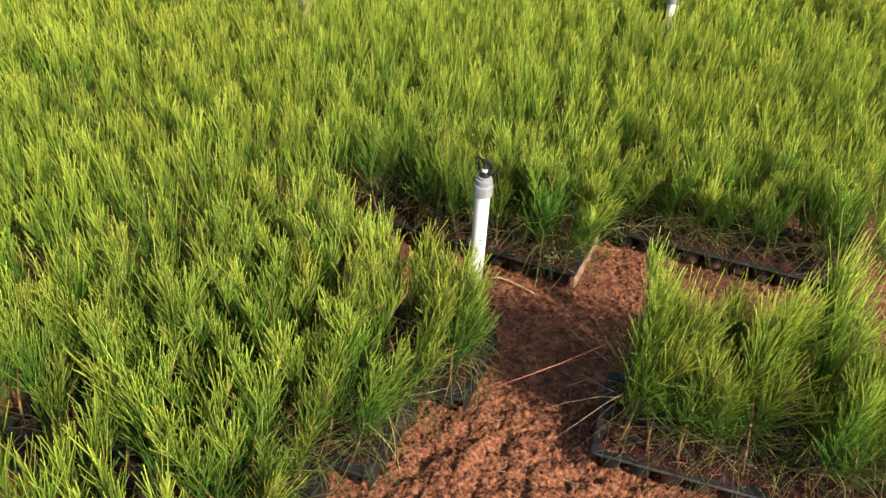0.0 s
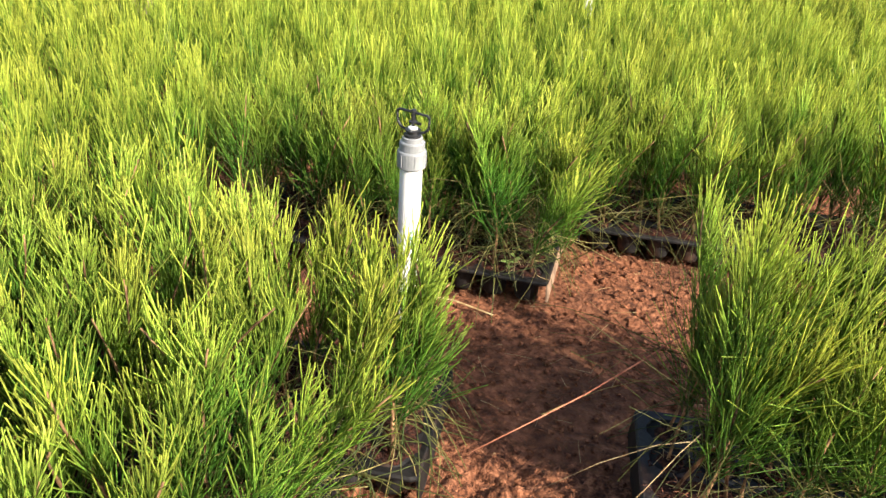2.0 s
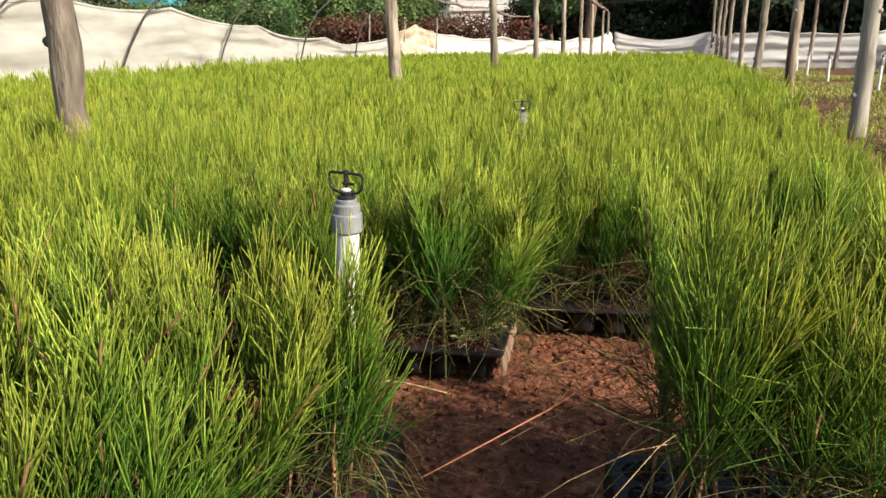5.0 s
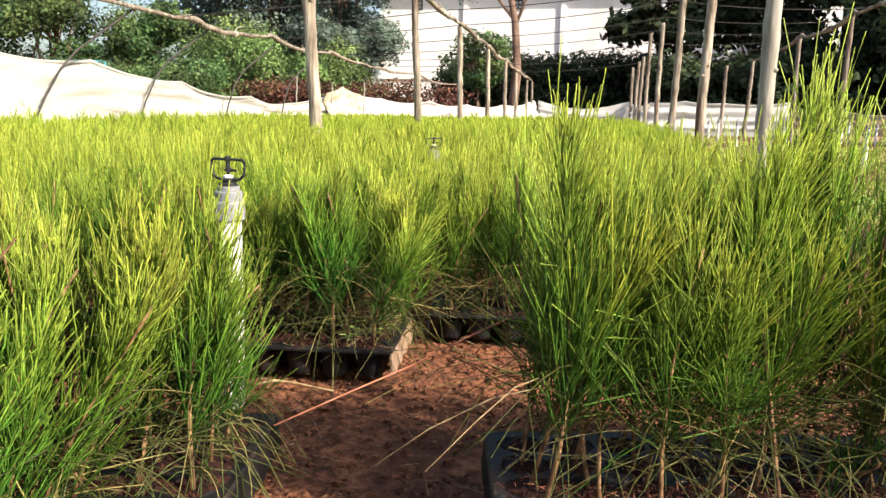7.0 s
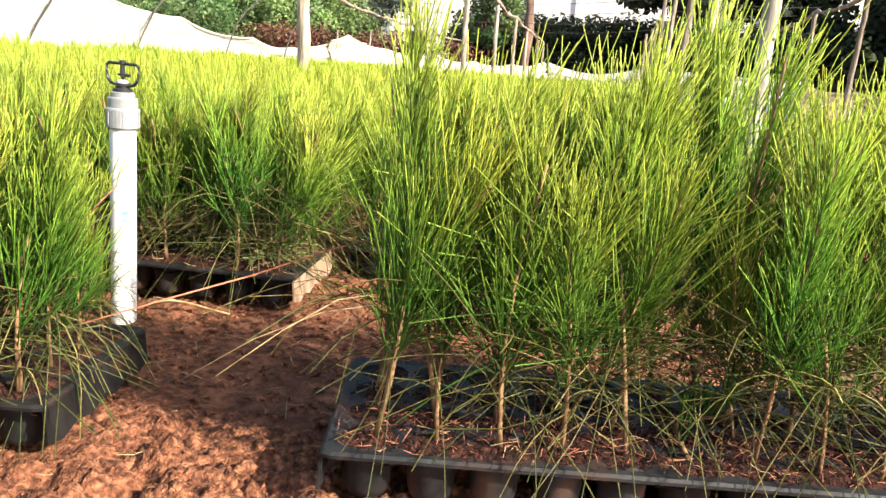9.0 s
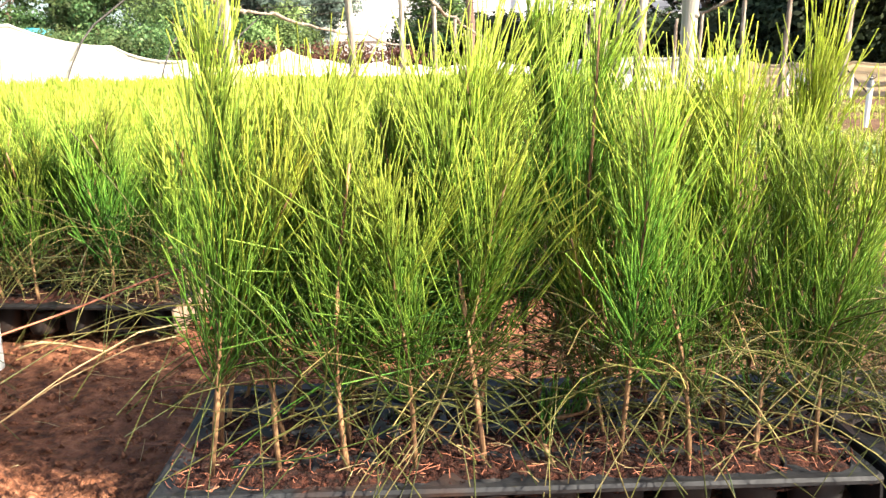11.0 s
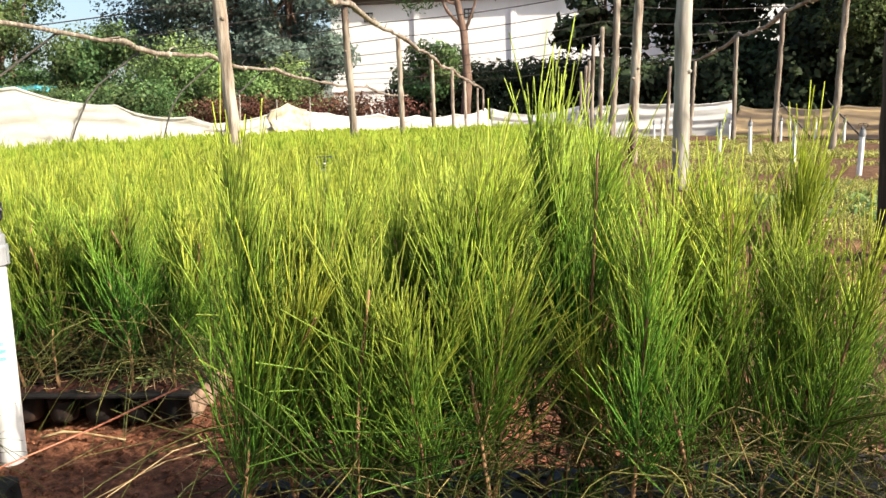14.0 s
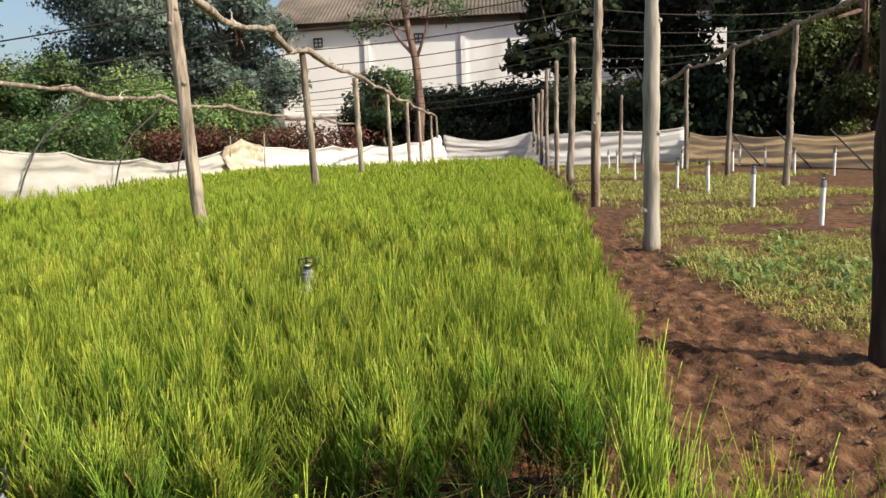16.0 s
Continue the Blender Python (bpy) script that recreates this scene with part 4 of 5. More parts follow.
# ---- net fences ----
def net_fence(line, tops, mat, label, seed, step=0.12):
    """A hung net with sagging top hem, folds and thickness along a ground line."""
    rr = np.random.default_rng(seed)
    pts, hs = [], []
    for (a, b), (h0, h1) in zip(zip(line[:-1], line[1:]), zip(tops[:-1], tops[1:])):
        a, b = Vector((*a, 0)), Vector((*b, 0))
        n = max(2, int((b - a).length / step))
        for i in range(n):
            u = i / n
            pts.append(a.lerp(b, u))
            hs.append(h0 + (h1 - h0) * u - 0.09 * 4 * u * (1 - u) * min(1.0, (b - a).length / 2.5))
    pts.append(Vector((*line[-1], 0)))
    hs.append(tops[-1])
    rows = 22
    vs, fs = [], []
    for i, (p, h) in enumerate(zip(pts, hs)):
        d = (pts[min(i + 1, len(pts) - 1)] - pts[max(i - 1, 0)]).normalized()
        nrm = Vector((-d.y, d.x, 0))
        for j in range(rows + 1):
            u = j / rows
            fold = 0.10 * noise.noise((p.x * 0.5, p.y * 0.5 + seed, u * 5 + p.y * 0.35)) + 0.045 * noise.noise((p.x * 0.9, p.y * 0.9, u * 13 + seed)) + 0.02 * noise.noise((p.x * 5, p.y * 5, u * 8))
            vs.append(p + nrm * (fold + 0.22 * (u - 0.5)) + Vector((0, 0, h * u - 0.01)))
    for i in range(len(pts) - 1):
        for j in range(rows):
            a = i * (rows + 1) + j
            fs.append((a, a + rows + 1, a + rows + 2, a + 1))
    ob = mesh_object("net_fence", np.array(vs), np.array(fs), mat, smooth=True)
    so = ob.modifiers.new("thickness", "SOLIDIFY")
    so.thickness = 0.012
    hem = [vs[i * (rows + 1) + rows] for i in range(len(pts))]
    v, f = tube(hem, 0.016, 6)
    mesh_object("hem", v, f, mat, ob, "rolled top hem", smooth=True)
    return tagged(ob, label, "fence", "net fences")


net_fence([(-4.5, -1.5), (-4.45, 2.2), (-4.45, 4.8), (-4.45, 6.5), (-4.45, 8.3), (-4.45, 10.3), (-4.4, 11.9), (-3.95, 13.3)], [0.95, 0.95, 0.93, 0.90, 0.75, 0.61, 0.52, 0.80], CREAM_NET, "sagging cream-white shade-net fence along the bed", 1)
net_fence([(-3.94, 13.27), (-3.5, 14.4), (-2.9, 16.2), (-2.3, 18.2), (-1.7, 20.3), (-1.03, 22.6)], [0.80, 0.66, 0.64, 0.6, 0.62, 0.78], NET, "creased white net fence patched with brown cloth", 2)
net_fence([(-1.04, 22.62), (0.2, 22.4), (1.42, 22.2), (1.72, 17.3), (2.5, 17.15), (3.3, 17.05), (4.6, 16.85)], [0.78, 0.55, 0.76, 0.70, 0.74, 0.70, 0.74], NET, "white net fence across the end of the bed", 3)
net_fence([(4.6, 16.8), (5.0, 15.0), (5.6, 13.3), (6.3, 11.9), (7.2, 10.2), (8.5, 8.0), (10, 5.0)], [0.62, 0.56, 0.55, 0.56, 0.58, 0.6, 0.6], BEIGE_NET, "dusty beige net fence beside the weedy ground", 4)
for x, y, h in ((-4.5, 12.2, 0.98), (-4.1, 12.9, 0.9), (-3.7, 13.6, 0.95)):
    pole("fence_stake", (x, y, -0.05), (x + 0.02, y, h), 0.015, 0.011, PALE_POST, "thin pale stake behind the net", int(y * 10), "fence stakes")


net_fence([(-4.10, 12.72), (-3.90, 13.24), (-3.70, 13.80)], [0.71, 0.84, 0.72], BROWN_CLOTH, "bunched brown cloth draped where two nets meet", 5)


# ---- building ----
BY = 34.0
house = empty("warehouse")
v, f = boxed(-8.8, BY, -0.2, 9.5, BY + 9, 5.75)
mesh_object("wall", v, f, WALL, house, "white lime-washed wall")
v, f = boxed(-8.9, BY - 0.12, 5.45, 9.6, BY - 0.003, 5.75)
mesh_object("eaves_band", v, f, ROOF, house, "grey shaded eaves band")
n_r = 460
rv, rf = [], []
for i in range(n_r + 1):
    x = -9.3 + 19.2 * i / n_r
    b = 0.035 * math.cos(2 * math.pi * i / 4)
    rv += [(x, BY - 0.55, 5.70 + b), (x, BY + 4.5, 8.1 + b), (x, BY + 9.5, 5.70 + b)]
for i in range(n_r):
    rf += [(3 * i, 3 * i + 3, 3 * i + 4, 3 * i + 1), (3 * i + 1, 3 * i + 4, 3 * i + 5, 3 * i + 2)]
roof = mesh_object("roof", np.array(rv), np.array(rf), ROOF, house, "weathered corrugated sheet roof")
roof.modifiers.new("thickness", "SOLIDIFY").thickness = 0.03
for x in (-5.0, -0.85, 3.3, 7.4):
    v, f = boxed(x - 0.11, BY - 0.10, -0.2, x + 0.11, BY - 0.003, 5.44)
    mesh_object("pilaster", v, f, WALL, house)
v, f = boxed(-8.85, BY - 0.08, 1.78, -5.2, BY - 0.003, 1.95)
mesh_object("ledge", v, f, WALL, house)
for x in (-2.75, -7.1):
    v, f = joined([boxed(x - 0.2, BY - 0.05, 4.72, x + 0.2, BY - 0.003, 4.78), boxed(x - 0.2, BY - 0.05, 5.06, x + 0.2, BY - 0.003, 5.12), boxed(x - 0.2, BY - 0.05, 4.78, x - 0.15, BY - 0.003, 5.06), boxed(x + 0.15, BY - 0.05, 4.78, x + 0.2, BY - 0.003, 5.06), boxed(x - 0.02, BY - 0.04, 4.78, x + 0.02, BY - 0.003, 5.06), boxed(x - 0.15, BY - 0.04, 4.90, x + 0.15, BY - 0.004, 4.94)])
    mesh_object("vent", v, f, DARK, house, "small dark wall vent")
tagged(house, "white warehouse with a weathered corrugated roof behind trees", "building")
v, f = boxed(8.2, BY - 3, -0.2, 9.3, BY - 0.5, 4.4)
annex = tagged(mesh_object("annex", v, f, WALL), "pale wall of an outbuilding seen between dark trees", "building")


# ---- trees and hedges ----
def crown(name, blobs, count, size, mat, parent, seed, droop=0.0, aspect=0.6):
    """Leaf clumps of small quads spread over and through uneven blobs."""
    r = np.random.default_rng(seed)
    w = np.array([b[3] * b[4] * b[5] for b in blobs]) ** 0.67
    pick = r.choice(len(blobs), count, p=w / w.sum())
    B = np.array(blobs)[pick]
    d = r.normal(0, 1, (count, 3))
    d /= np.linalg.norm(d, axis=1)[:, None]
    rad = 1 - 0.55 * r.random(count) ** 2.2
    lump = np.array([1 + 0.6 * noise.noise(Vector((a * 2.6 + k, b * 2.6, c * 2.6))) for (a, b, c), k in zip(d, pick)])
    C = B[:, :3] + d * B[:, 3:6] * (rad * lump)[:, None]
    n = r.normal(0, 0.7, (count, 3)) + d * 1.3 + np.array([0, 0, 0.4])
    n /= np.linalg.norm(n, axis=1)[:, None]
    a = np.cross(n, r.normal(0, 1, (count, 3)))
    a /= np.linalg.norm(a, axis=1)[:, None]
    b = np.cross(n, a)
    s = size * r.uniform(0.55, 1.3, count)[:, None]
    V = np.stack([C - a * s, C - b * s * aspect - n * s * 0.15, C + a * s, C + b * s * aspect - n * s * 0.15], axis=1).reshape(-1, 3)
    F = np.arange(count * 4).reshape(-1, 4)
    # leaves of each clump darker below and paler above, with random spread
    ramp_at = np.repeat(np.clip(0.5 + 0.5 * d[:, 2] + r.normal(0, 0.2, count), 0, 1), 4)
    tone = np.repeat(np.clip(0.5 + 0.5 * np.sin(pick * 2.4) * 0.7 + r.normal(0, 0.15, count), 0, 1), 4)
    return mesh_object(name, V, F, mat, parent, ramp_at=ramp_at, tone=tone)


def tree(base, height, width, mat, seed, label, count=6000, leaf=0.16, trunk=0.16, bare=0.35, squash=0.8, limbs=20):
    """Tapered trunk, limbs and a crown of leaf clumps at the limbs' ends."""
    rr = random.Random(seed)
    ob = empty("tree", pose(*base))
    pieces = []
    top = Vector((rr.gauss(0, 0.3), rr.gauss(0, 0.3), height * 0.75))
    trunk_pts = [Vector((0, 0, -0.1)).lerp(top, i / 6) + Vector((rr.gauss(0, 0.06), rr.gauss(0, 0.06), 0)) for i in range(7)]
    pieces.append(tube(trunk_pts, [trunk * (1.15 - 0.75 * i / 6) for i in range(7)], 9))
    blobs = []
    for k in range(limbs):
        u = bare + (1 - bare) * rr.random()
        st = trunk_pts[min(6, int(u * 6))]
        a = rr.uniform(0, 6.28)
        out = width * 0.5 * rr.uniform(0.35, 0.85)
        en = Vector((math.cos(a) * out, math.sin(a) * out, height * (bare + (0.95 - bare) * rr.random())))
        mid = st.lerp(en, 0.5) + Vector((0, 0, 0.2))
        pieces.append(tube([st, mid, en], [trunk * 0.4, trunk * 0.25, trunk * 0.1], 6))
        s = width * rr.uniform(0.11, 0.24)
        blobs.append((en.x, en.y, en.z, s, s, s * squash))
    blobs.append((top.x, top.y, height * 0.88, width * 0.26, width * 0.26, width * 0.2))
    v, f = joined(pieces)
    mesh_object("trunk", v, f, TRUNK, ob, smooth=True)
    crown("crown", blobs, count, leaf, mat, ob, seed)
    return tagged(ob, label, "tree")


def hedge(x0, x1, y, depth, h0, h1, mat, seed, label, count=6000, leaf=0.12, name="hedge"):
    rr = random.Random(seed)
    blobs = []
    n = max(4, int((x1 - x0) / 0.45))
    for i in range(n):
        for lvl in range(2):
            u = (i + 0.5 + rr.uniform(-0.3, 0.3)) / n
            h = h0 + (h1 - h0) * u
            z = h * (0.3 + 0.42 * lvl)
            blobs.append((x0 + (x1 - x0) * u, y + rr.uniform(-depth, depth) / 2, z, 0.75, depth * 0.6, h * 0.33 * rr.uniform(0.8, 1.15)))
    ob = empty(name, pose((x0 + x1) / 2, y, 0))
    mid = Vector(((x0 + x1) / 2, y, 0))
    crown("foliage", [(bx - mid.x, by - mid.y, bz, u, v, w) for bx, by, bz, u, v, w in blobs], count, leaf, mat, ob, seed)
    for bx, by, bz, u, v, w in blobs[::2]:
        p = Vector((bx, by, 0)) - mid
        sv, sf = tube([p + Vector((0, 0, -0.1)), p + Vector((rr.gauss(0, 0.05), 0, bz * 0.6)), p + Vector((rr.gauss(0, 0.15), 0, bz * 1.6))], [0.04, 0.03, 0.012], 6)
        mesh_object("stem", sv, sf, TRUNK, ob)
    return tagged(ob, label, "hedge")


tree((-20.0, 27, 0), 7.4, 5.6, TREE_GREEN, 1, "hazy green broadleaf tree with open sky above it", 30000, 0.075, bare=0.12, limbs=28)
tree((-12.4, 30, 0), 10.0, 8.4, TREE_HAZED, 2, "large rounded tree beyond the fence, haze tinted into its leaves", 90000, 0.080, bare=0.1, limbs=46)
tree((-9.2, 29, 0), 8.2, 4.2, TREE_HAZED, 3, "dense green tree against the white building", 44000, 0.078, bare=0.1, limbs=34)
tree((-15.5, 26, 0), 3.6, 4.0, TREE_GREEN, 5, "green tree low beneath the open sky", 20000, 0.07, bare=0.12)
tree((-10.2, 22.0, 0), 2.7, 3.8, BUSH, 6, "bright green bushy shrub behind the net fence", 22000, 0.05, trunk=0.07, bare=0.1)
tree((-7.2, 22.8, 0), 2.2, 3.0, BUSH, 7, "bright green shrub beside the dry hedge", 15000, 0.048, trunk=0.07, bare=0.1)
hedge(-9.2, -3.4, 20.8, 1.2, 1.2, 1.15, DRY_HEDGE, 8, "dry reddish-brown brushwood hedge", 12000, 0.05)
hedge(-16, -9.5, 19.5, 1.6, 1.5, 1.6, TREE_GREEN, 9, "low green scrub behind the net fence", 26000, 0.05)
hedge(-4.8, 3.2, 28.5, 1.8, 2.3, 2.6, TREE_SHADED, 10, "clipped hedge below the white wall, shade put into its dark green", 34000, 0.085)
hedge(2.2, 12.5, 24.0, 2.0, 2.0, 2.6, TREE_SHADED, 11, "deeply shaded dark hedge behind the end fence", 30000, 0.11)
tree((2.8, 25.5, 0), 5.6, 3.1, TREE_SHADED, 12, "dark glossy large-leaved tree before the building", 5000, 0.15, trunk=0.11, bare=0.48)
tree((5.6, 26.5, 0), 6.4, 4.4, TREE_SHADED, 13, "dark glossy large-leaved tree beside the outbuilding", 7000, 0.15, trunk=0.13, bare=0.25)
tree((10.3, 24.0, 0), 8.5, 6.0, TREE_SHADED, 14, "tall dark tree over the beige fence", 28000, 0.125, bare=0.05)
tree((11.6, 37.0, 0), 13.0, 6.0, TREE_SHADED, 20, "tall dark tree between the outbuilding and the warehouse", 36000, 0.165, bare=0.02)
tree((13.6, 33.0, 0), 11.5, 8.0, TREE_SHADED, 19, "tall dark tree rising behind the outbuilding", 42000, 0.165, bare=0.02)
tree((13.5, 21.5, 0), 6.8, 5.5, TREE_SHADED, 15, "tall dark tree in shade beside the nursery", 22000, 0.09, bare=0.1)
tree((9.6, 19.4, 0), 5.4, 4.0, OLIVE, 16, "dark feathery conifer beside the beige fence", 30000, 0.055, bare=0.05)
tree((-3.0, 25.5, 0), 3.0, 1.9, TREE_GREEN, 17, "small young tree against the white wall", 3500, 0.075, trunk=0.05, bare=0.45)


def leaning_tree():
    """Thin twisted trunk at the end of the bed with sparse feathery twigs."""
    ob = empty("tree", pose(-1.9, 24.0, 0))
    pts = [(0.0, 0, -0.1), (0.02, 0, 0.8), (0.10, 0, 1.65), (0.06, 0, 2.3), (0.0, 0, 3.1), (-0.16, 0, 3.9), (-0.30, 0.1, 4.7), (-0.42, 0.2, 5.6)]
    pieces = [tube(pts, [0.17, 0.15, 0.14, 0.12, 0.115, 0.10, 0.08, 0.04], 9),
              tube([(-0.02, 0, 3.2), (-0.5, 0, 3.75), (-0.9, 0.1, 4.6)], [0.07, 0.05, 0.02], 6),
              tube([(0.0, 0, 3.0), (0.35, 0, 3.9), (0.5, 0.1, 4.9)], [0.06, 0.045, 0.02], 6),
              tube([(-0.16, 0, 3.9), (-0.9, 0, 4.2), (-1.5, 0.1, 4.0)], [0.04, 0.03, 0.012], 6)]
    v, f = joined(pieces)
    mesh_object("trunk", v, f, TRUNK, ob, "slender twisted brown trunk", smooth=True)
    crown("crown", [(-1.4, 0, 4.2, 0.8, 0.5, 0.5), (-0.6, 0, 5.0, 0.9, 0.6, 0.6), (0.5, 0, 5.1, 0.9, 0.6, 0.6), (1.2, 0, 4.6, 0.6, 0.5, 0.45)], 1300, 0.09, TREE_GREEN, ob, 18, aspect=0.3)
    return tagged(ob, "slender leaning tree with sparse feathery twigs", "tree")


leaning_tree()
v, f = joined([boxed(-15.9, 21.5, 1.62, -14.5, 22.5, 1.78), boxed(-15.8, 21.6, -0.1, -15.72, 21.68, 1.62), boxed(-14.7, 21.6, -0.1, -14.62, 21.68, 1.62)])
tagged(mesh_object("tarpaulin_shelter", v, f, TARP), "small blue tarpaulin shelter among the trees", "shelter")


# ---- weeds on the path side ----
def weeds(name, places, height, count, width, seed, mat, label, spread=2.4):
    r = np.random.default_rng(seed)
    n = len(places) * count
    base = np.repeat(places, count, axis=0) + r.normal(0, 0.035, (n, 2))
    ang = r.random(n) * 2 * math.pi
    h = height * r.uniform(0.4, 1.25, n)
    out = h * r.uniform(0.2, spread, n)
    w = width * r.uniform(0.6, 1.3, n)
    d = np.stack([np.cos(ang), np.sin(ang)], 1)
    s = np.stack([-d[:, 1], d[:, 0]], 1) * w[:, None]
    z = np.array([[trodden(bx, by)] for bx, by in base])
    p0, p1 = np.concatenate([base - s / 2, z - 0.01], 1), np.concatenate([base + s / 2, z - 0.01], 1)
    mid = base + d * out[:, None] * 0.5
    p2, p3 = np.concatenate([mid + s * 0.45, z + h[:, None] * 0.75], 1), np.concatenate([mid - s * 0.45, z + h[:, None] * 0.75], 1)
    tip = np.concatenate([base + d * out[:, None], z + h[:, None] * r.uniform(0.6, 1.1, (n, 1))], 1)
    t2 = tip + np.concatenate([s * 0.1, 0 * z], 1)
    V = np.stack([p0, p1, p2, p3, t2, tip], 1).reshape(-1, 3)
    o = np.arange(n)[:, None] * 6
    F = np.concatenate([o + np.array([[0, 1, 2, 3]]), o + np.array([[3, 2, 4, 5]])])
    ramp_at = np.tile([0.1, 0.1, 0.6, 0.6, 1, 1], n)
    tone = np.repeat(r.random(n), 6)
    return tagged(mesh_object(name, V, F, mat, ramp_at=ramp_at, tone=tone), label, "weeds", kind="stuff")


def grassy(x, y):
    edge = 1.62 + 0.28 * noise.noise((0, y * 0.9, 2.0)) + (0.12 if y < 3 else 0)
    patch = noise.noise((x * 0.7, y * 0.7, 4.0)) + 0.45 * noise.noise((x * 2.6, y * 2.6, 1.0))
    return x > edge and patch > (-0.20 if y < 5 else -0.12 + 0.16 * max(0.0, x - 2.6))


P = scatter(1.4, 3.6, 0.6, 5.5, 0.055, rng, grassy)
weeds("weed_grass", P, 0.032, 13, 0.0045, 31, GRASS, "patchy low grass and weeds beside the path")
P = scatter(1.4, 7.2, 5.5, 16.5, 0.105, rng, grassy)
weeds("weed_grass", P, 0.045, 12, 0.009, 32, GRASS, "thin pale grass on the trodden ground further off")
P = scatter(1.65, 2.6, 1.2, 4.5, 0.16, rng, lambda x, y: grassy(x, y) and noise.noise((x * 2, y * 2, 8)) > 0.0)
weeds("broadleaf_weeds", P, 0.05, 12, 0.02, 33, WEED, "broad-leaved weeds at the path's edge")

# ---- soil crumbs, straw and fallen twigs ----
def crumbs(places, lo, hi, seed, label, mat=CLOD, over=lumps):
    r = np.random.default_rng(seed)
    base = np.array([(1, 0, 0), (-1, 0, 0), (0, 1, 0), (0, -1, 0), (0, 0, 1), (0, 0, -1)], dtype=float)
    tri = np.array([(0, 2, 4), (2, 1, 4), (1, 3, 4), (3, 0, 4), (2, 0, 5), (1, 2, 5), (3, 1, 5), (0, 3, 5)])
    V, F = [], []
    for k, (x, y) in enumerate(places):
        s = lo + (hi - lo) * r.random() ** 3
        q = Euler(r.random(3) * 6).to_matrix()
        b = (base * r.uniform(0.45, 1.3, (6, 1)) + r.normal(0, 0.3, (6, 3))) * s * r.uniform(0.55, 1.2, 3)
        b = b @ np.array(q)
        b[:, 2] *= 0.75
        V.append(b + np.array([x, y, over(x, y) + s * 0.25]))
        F.append(tri + 6 * k)
    return tagged(mesh_object("soil_clods", np.concatenate(V), np.concatenate(F), mat), label, "soil", kind="stuff")


def loose_soil(x0, x1, y0, y1, step, label):
    """Tilled crumbly soil heaped a little over the ground."""
    xs, ys = np.arange(x0, x1, step), np.arange(y0, y1, step)
    V = []
    for y in ys:
        for x in xs:
            edge = min(1.0, min(x - x0, x1 - x, y - y0, y1 - y) / 0.10)
            rough = 0.014 * abs(noise.noise((x * 34, y * 34, 1.0))) + 0.013 * abs(noise.noise((x * 75, y * 75, 4.0))) + 0.007 * noise.noise((x * 170, y * 170, 6.0))
            bank = 0.012 * max(0.0, 1 - abs(x - 0.225 + 0.15 * (y + 0.431)) / 0.085) * min(1.0, max(0.0, (y1 - y) / 0.08))
            rough += bank
            V.append((x + 0.004 * noise.noise((x * 90, y * 90, 8.0)), y, lumps(x, y) - 0.012 + edge * (0.012 + 0.012 * noise.noise((x * 6, y * 6, 2.0)) + rough)))
    row = len(xs)
    F = np.array([(j * row + i, j * row + i + 1, (j + 1) * row + i + 1, (j + 1) * row + i) for j in range(len(ys) - 1) for i in range(row - 1)])
    return tagged(mesh_object("loose_soil", np.array(V), F, CLOD), label, "soil", kind="stuff")


loose_soil(0.02, 0.66, -1.0, -0.20, 0.0045, "loose crumbled red soil in front of the trays")
P = np.stack([rng.uniform(0.08, 0.62, 4200), rng.uniform(-0.98, -0.34, 4200)], 1)
crumbs(P, 0.0015, 0.0085, 41, "crumbled red soil clods in front of the trays")
P = np.stack([rng.uniform(-0.1, 0.98, 5200), rng.uniform(-0.4, 0.44, 5200)], 1)
crumbs(P, 0.0012, 0.0095, 42, "fine soil crumbs on the bare patch")
P = np.stack([rng.uniform(0.95, 1.7, 1400), rng.uniform(-0.2, 5.0, 1400)], 1)
crumbs(P, 0.002, 0.012, 43, "rough dry soil clods along the path", DRY_CLOD, trodden)


def twig(points, r, mat, label, name="fallen_twig"):
    v, f = tube(points, [r * (1 - 0.5 * i / (len(points) - 1)) for i in range(len(points))], 5)
    return tagged(mesh_object(name, v, f, mat, smooth=True), label, "twig", "fallen twigs")


twig([(0.468, -0.213, 0.222), (0.415, -0.295, 0.210), (0.366, -0.358, 0.194), (0.315, -0.418, 0.181), (0.264, -0.473, 0.166)], 0.0013, RED_TWIG, "long thin red branchlet reaching out of the tall seedlings", "stray_branchlet")
twig([(0.497, -0.385, 0.190), (0.455, -0.400, 0.182), (0.398, -0.423, 0.155), (0.341, -0.447, 0.116)], 0.0007, STRAW, "pale dry branchlet arching out over the soil", "stray_branchlet")
twig([(0.497, -0.385, 0.200), (0.478, -0.430, 0.205), (0.450, -0.482, 0.190), (0.416, -0.529, 0.163)], 0.0007, STRAW, "pale dry branchlet arching out over the soil", "stray_branchlet")
twig([(0.016, 0.045, 0.006), (0.045, 0.056, 0.012), (0.072, 0.060, 0.010), (0.11, 0.058, 0.006), (0.148, 0.052, 0.004)], 0.0028, STRAW, "bleached dry grass blade at the tray's foot")

# straw, root bits and compost crumbs strewn over the near tray
r3 = np.random.default_rng(9)


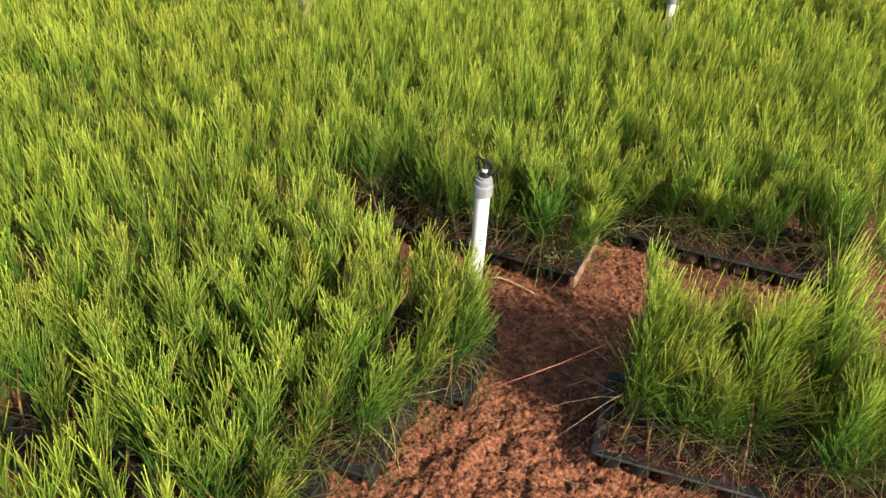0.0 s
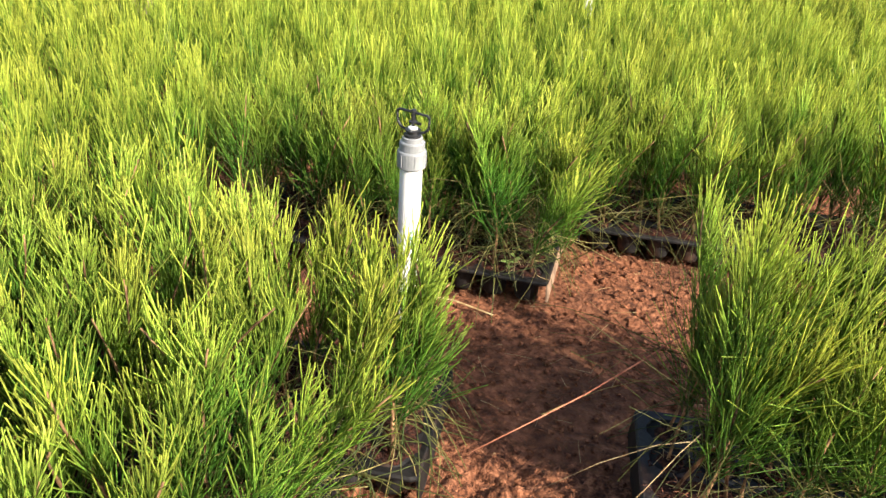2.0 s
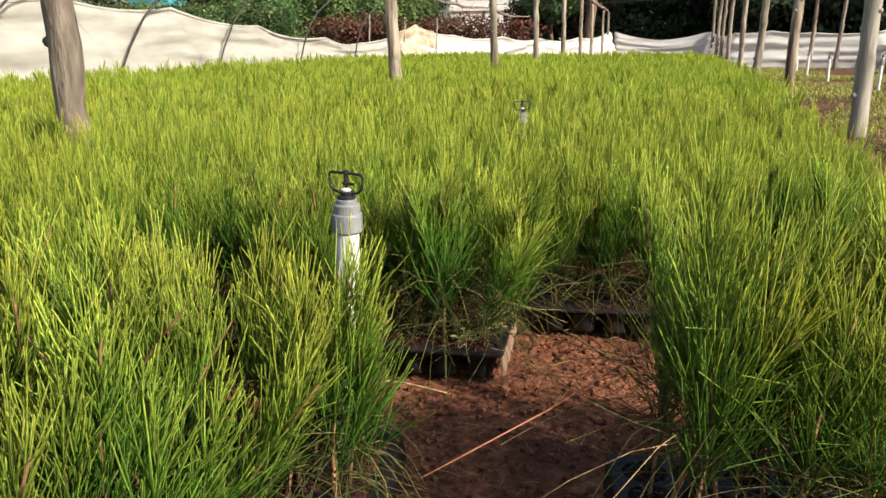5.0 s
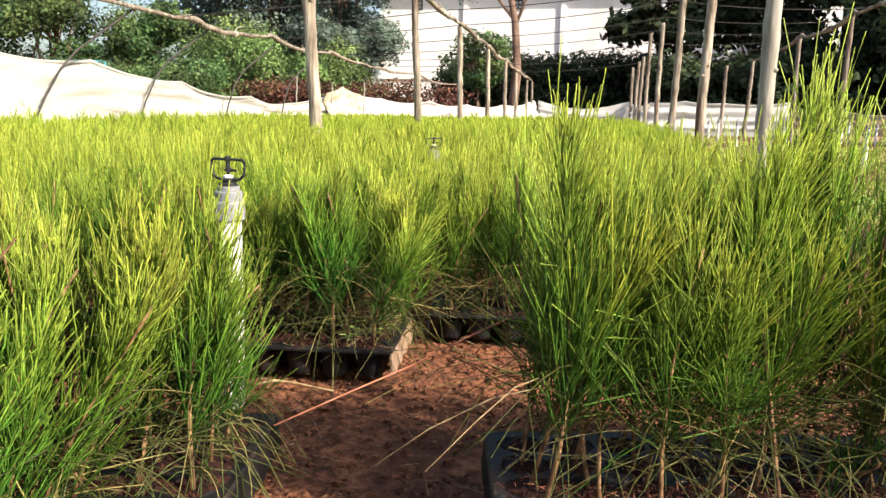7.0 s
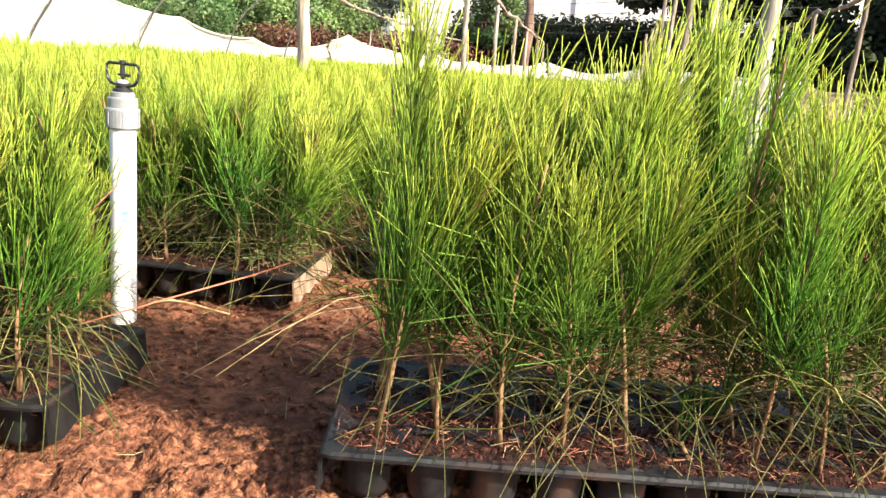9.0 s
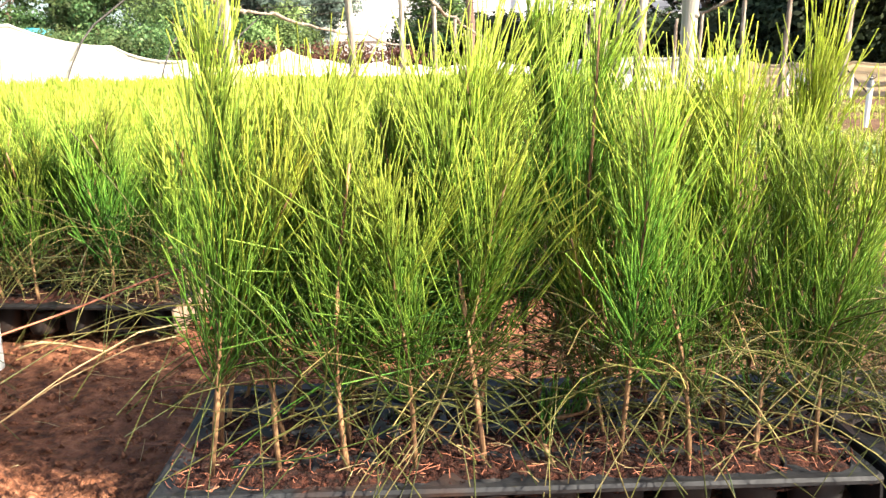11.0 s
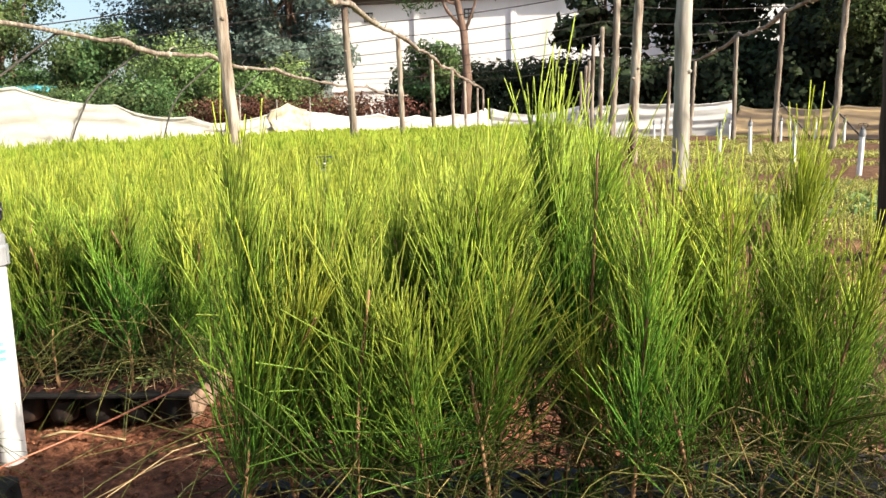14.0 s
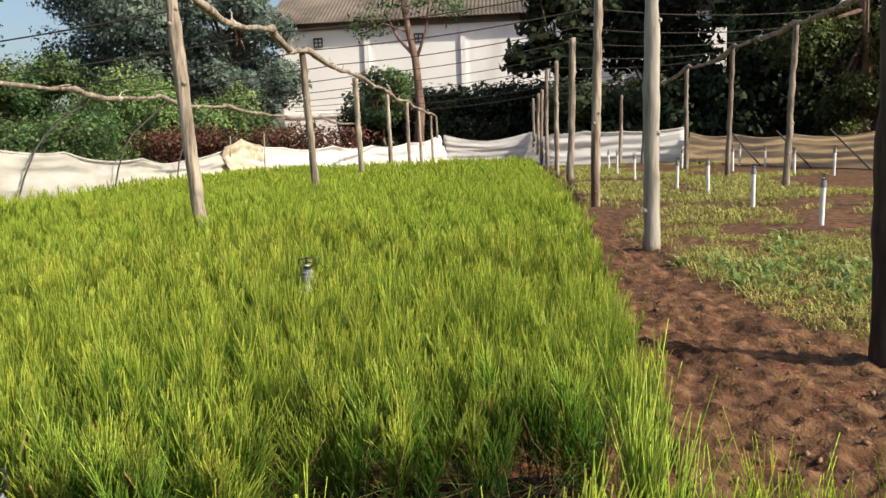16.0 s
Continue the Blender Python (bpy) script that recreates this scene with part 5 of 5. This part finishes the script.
def bits(m, count, x0, x1, y0, y1, z, seed, mat, label, length=(0.008, 0.03), r=0.00045, name="straw_bits"):
    q = np.random.default_rng(seed)
    pieces = []
    for k in range(count):
        x, y, a, ln = q.uniform(x0, x1), q.uniform(y0, y1), q.random() * 6.28, q.uniform(*length)
        d = Vector((math.cos(a), math.sin(a), q.normal(0, 0.25))) * ln
        p = m @ Vector((x, y, z + abs(q.normal(0, 0.003))))
        pieces.append(tube([p, p + d * 0.5 + Vector((0, 0, q.normal(0, 0.002))), p + d], r, 3))
    v, f = joined(pieces)
    return tagged(mesh_object(name, v, f, mat), label, "straw", kind="stuff")


bits(TRAYS["near"], 90, 0.01, TW - 0.01, 0.01, TD * 0.8, TH + 0.004, 51, STRAW, "straw and dry root bits strewn on the tray")
bits(TRAYS["near"], 320, 0.01, TW - 0.01, 0.01, TD * 0.42, TH + 0.004, 52, RED_TWIG, "reddish coir fibres strewn on the tray", (0.004, 0.020), 0.00035, "coir_fibres")
bits(TRAYS["near"], 900, 0.01, TW - 0.01, 0.008, TD * 0.62, TH + 0.003, 55, COMPOST, "dark compost fibres on the tray", (0.003, 0.012), 0.0008, "compost_fibres")
bits(Matrix(), 190, 0.0, 0.98, -0.9, 0.42, 0.004, 53, STRAW, "straw bits on the bare soil", (0.01, 0.05))
bits(TRAYS["pipe"], 90, 0.3, TW - 0.01, 0.01, TD, TH + 0.004, 54, STRAW, "straw bits on the tray by the riser")


def spill(where, x0, x1, y0, y1, amount, seed, label, front=None):
    """Compost mounded over the top sheet of a tray."""
    m = TRAYS[where]
    step = 0.006
    xs, ys = np.arange(x0, x1, step), np.arange(y0, y1, step)
    V, F, row = [], [], len(xs)
    for y in ys:
        for x in xs:
            edge = min(x - x0, x1 - x, y - y0, y1 - y) / 0.02
            h = amount * noise.noise((x * 23 + seed, y * 23, 0)) + 0.35 * amount * noise.noise((x * 90, y * 90, seed)) + 0.0005
            h -= min(0.006, max(0.0, (y - front) * 0.25)) if front else 0.0
            h = h if edge > 1 else h - (1 - max(0, edge)) * 0.008
            V.append(m @ Vector((x, y, TH + h)))
    for j in range(len(ys) - 1):
        for i in range(row - 1):
            F.append((j * row + i, j * row + i + 1, (j + 1) * row + i + 1, (j + 1) * row + i))
    return tagged(mesh_object("compost_spill", np.array(V), np.array(F), COMPOST, smooth=True), label, "compost", kind="stuff")


spill("near", 0.004, TW - 0.004, 0.006, TD - 0.01, 0.008, 3, "dark red-brown compost spilt over the tray's top sheet", 0.10)
spill("pipe", 0.03, TW - 0.01, 0.012, TD - 0.01, 0.012, 6, "dark compost spilt over the tray's top sheet")
spill("third", 0.01, TW - 0.01, 0.01, TD - 0.01, 0.012, 8, "dark compost spilt over the tray's top sheet")
spill("left_front", 0.01, TW - 0.004, 0.01, TD - 0.01, 0.012, 11, "dark compost spilt over the tray's top sheet")
spill("left", 0.01, TW - 0.004, 0.01, TD - 0.01, 0.012, 9, "dark compost spilt over the tray's top sheet")

# small round-leaved weeds at the corner of the tray by the riser
for k in range(16):
    x, y = TW - 0.012 - abs(r3.normal(0, 0.07)), r3.uniform(0.012, 0.16)
    p = TRAYS["pipe"] @ Vector((x, y, TH))
    ob = empty("weed", pose(*p, 0, 0, r3.uniform(0, 360)))
    h = r3.uniform(0.015, 0.04)
    v, f = tube([(0, 0, 0), (0.002, 0, h * 0.6), (0.004, 0.001, h)], 0.0007, 4)
    mesh_object("stalk", v, f, STRAW, ob)
    for a in range(4):
        w = a * 1.57 + 0.3
        c, s2 = math.cos(w), math.sin(w)
        z = h * (0.7 if a % 2 else 1.0)
        l = 0.009 + 0.004 * (k % 3)
        v = [(0.003, 0.001, z), (0.003 + c * l * 0.5 - s2 * l * 0.35, s2 * l * 0.5 + c * l * 0.35, z + 0.003), (0.003 + c * l, s2 * l, z + 0.002), (0.003 + c * l * 0.5 + s2 * l * 0.35, s2 * l * 0.5 - c * l * 0.35, z + 0.003)]
        mesh_object("leaf", v, [(0, 1, 2, 3)], WEED, ob, ramp_at=[0.3, 0.8, 1, 0.8], tone=[0.5] * 4)
    tagged(ob, "tiny round-leaved weed growing in the tray's corner", "weed", "weeds in the tray")
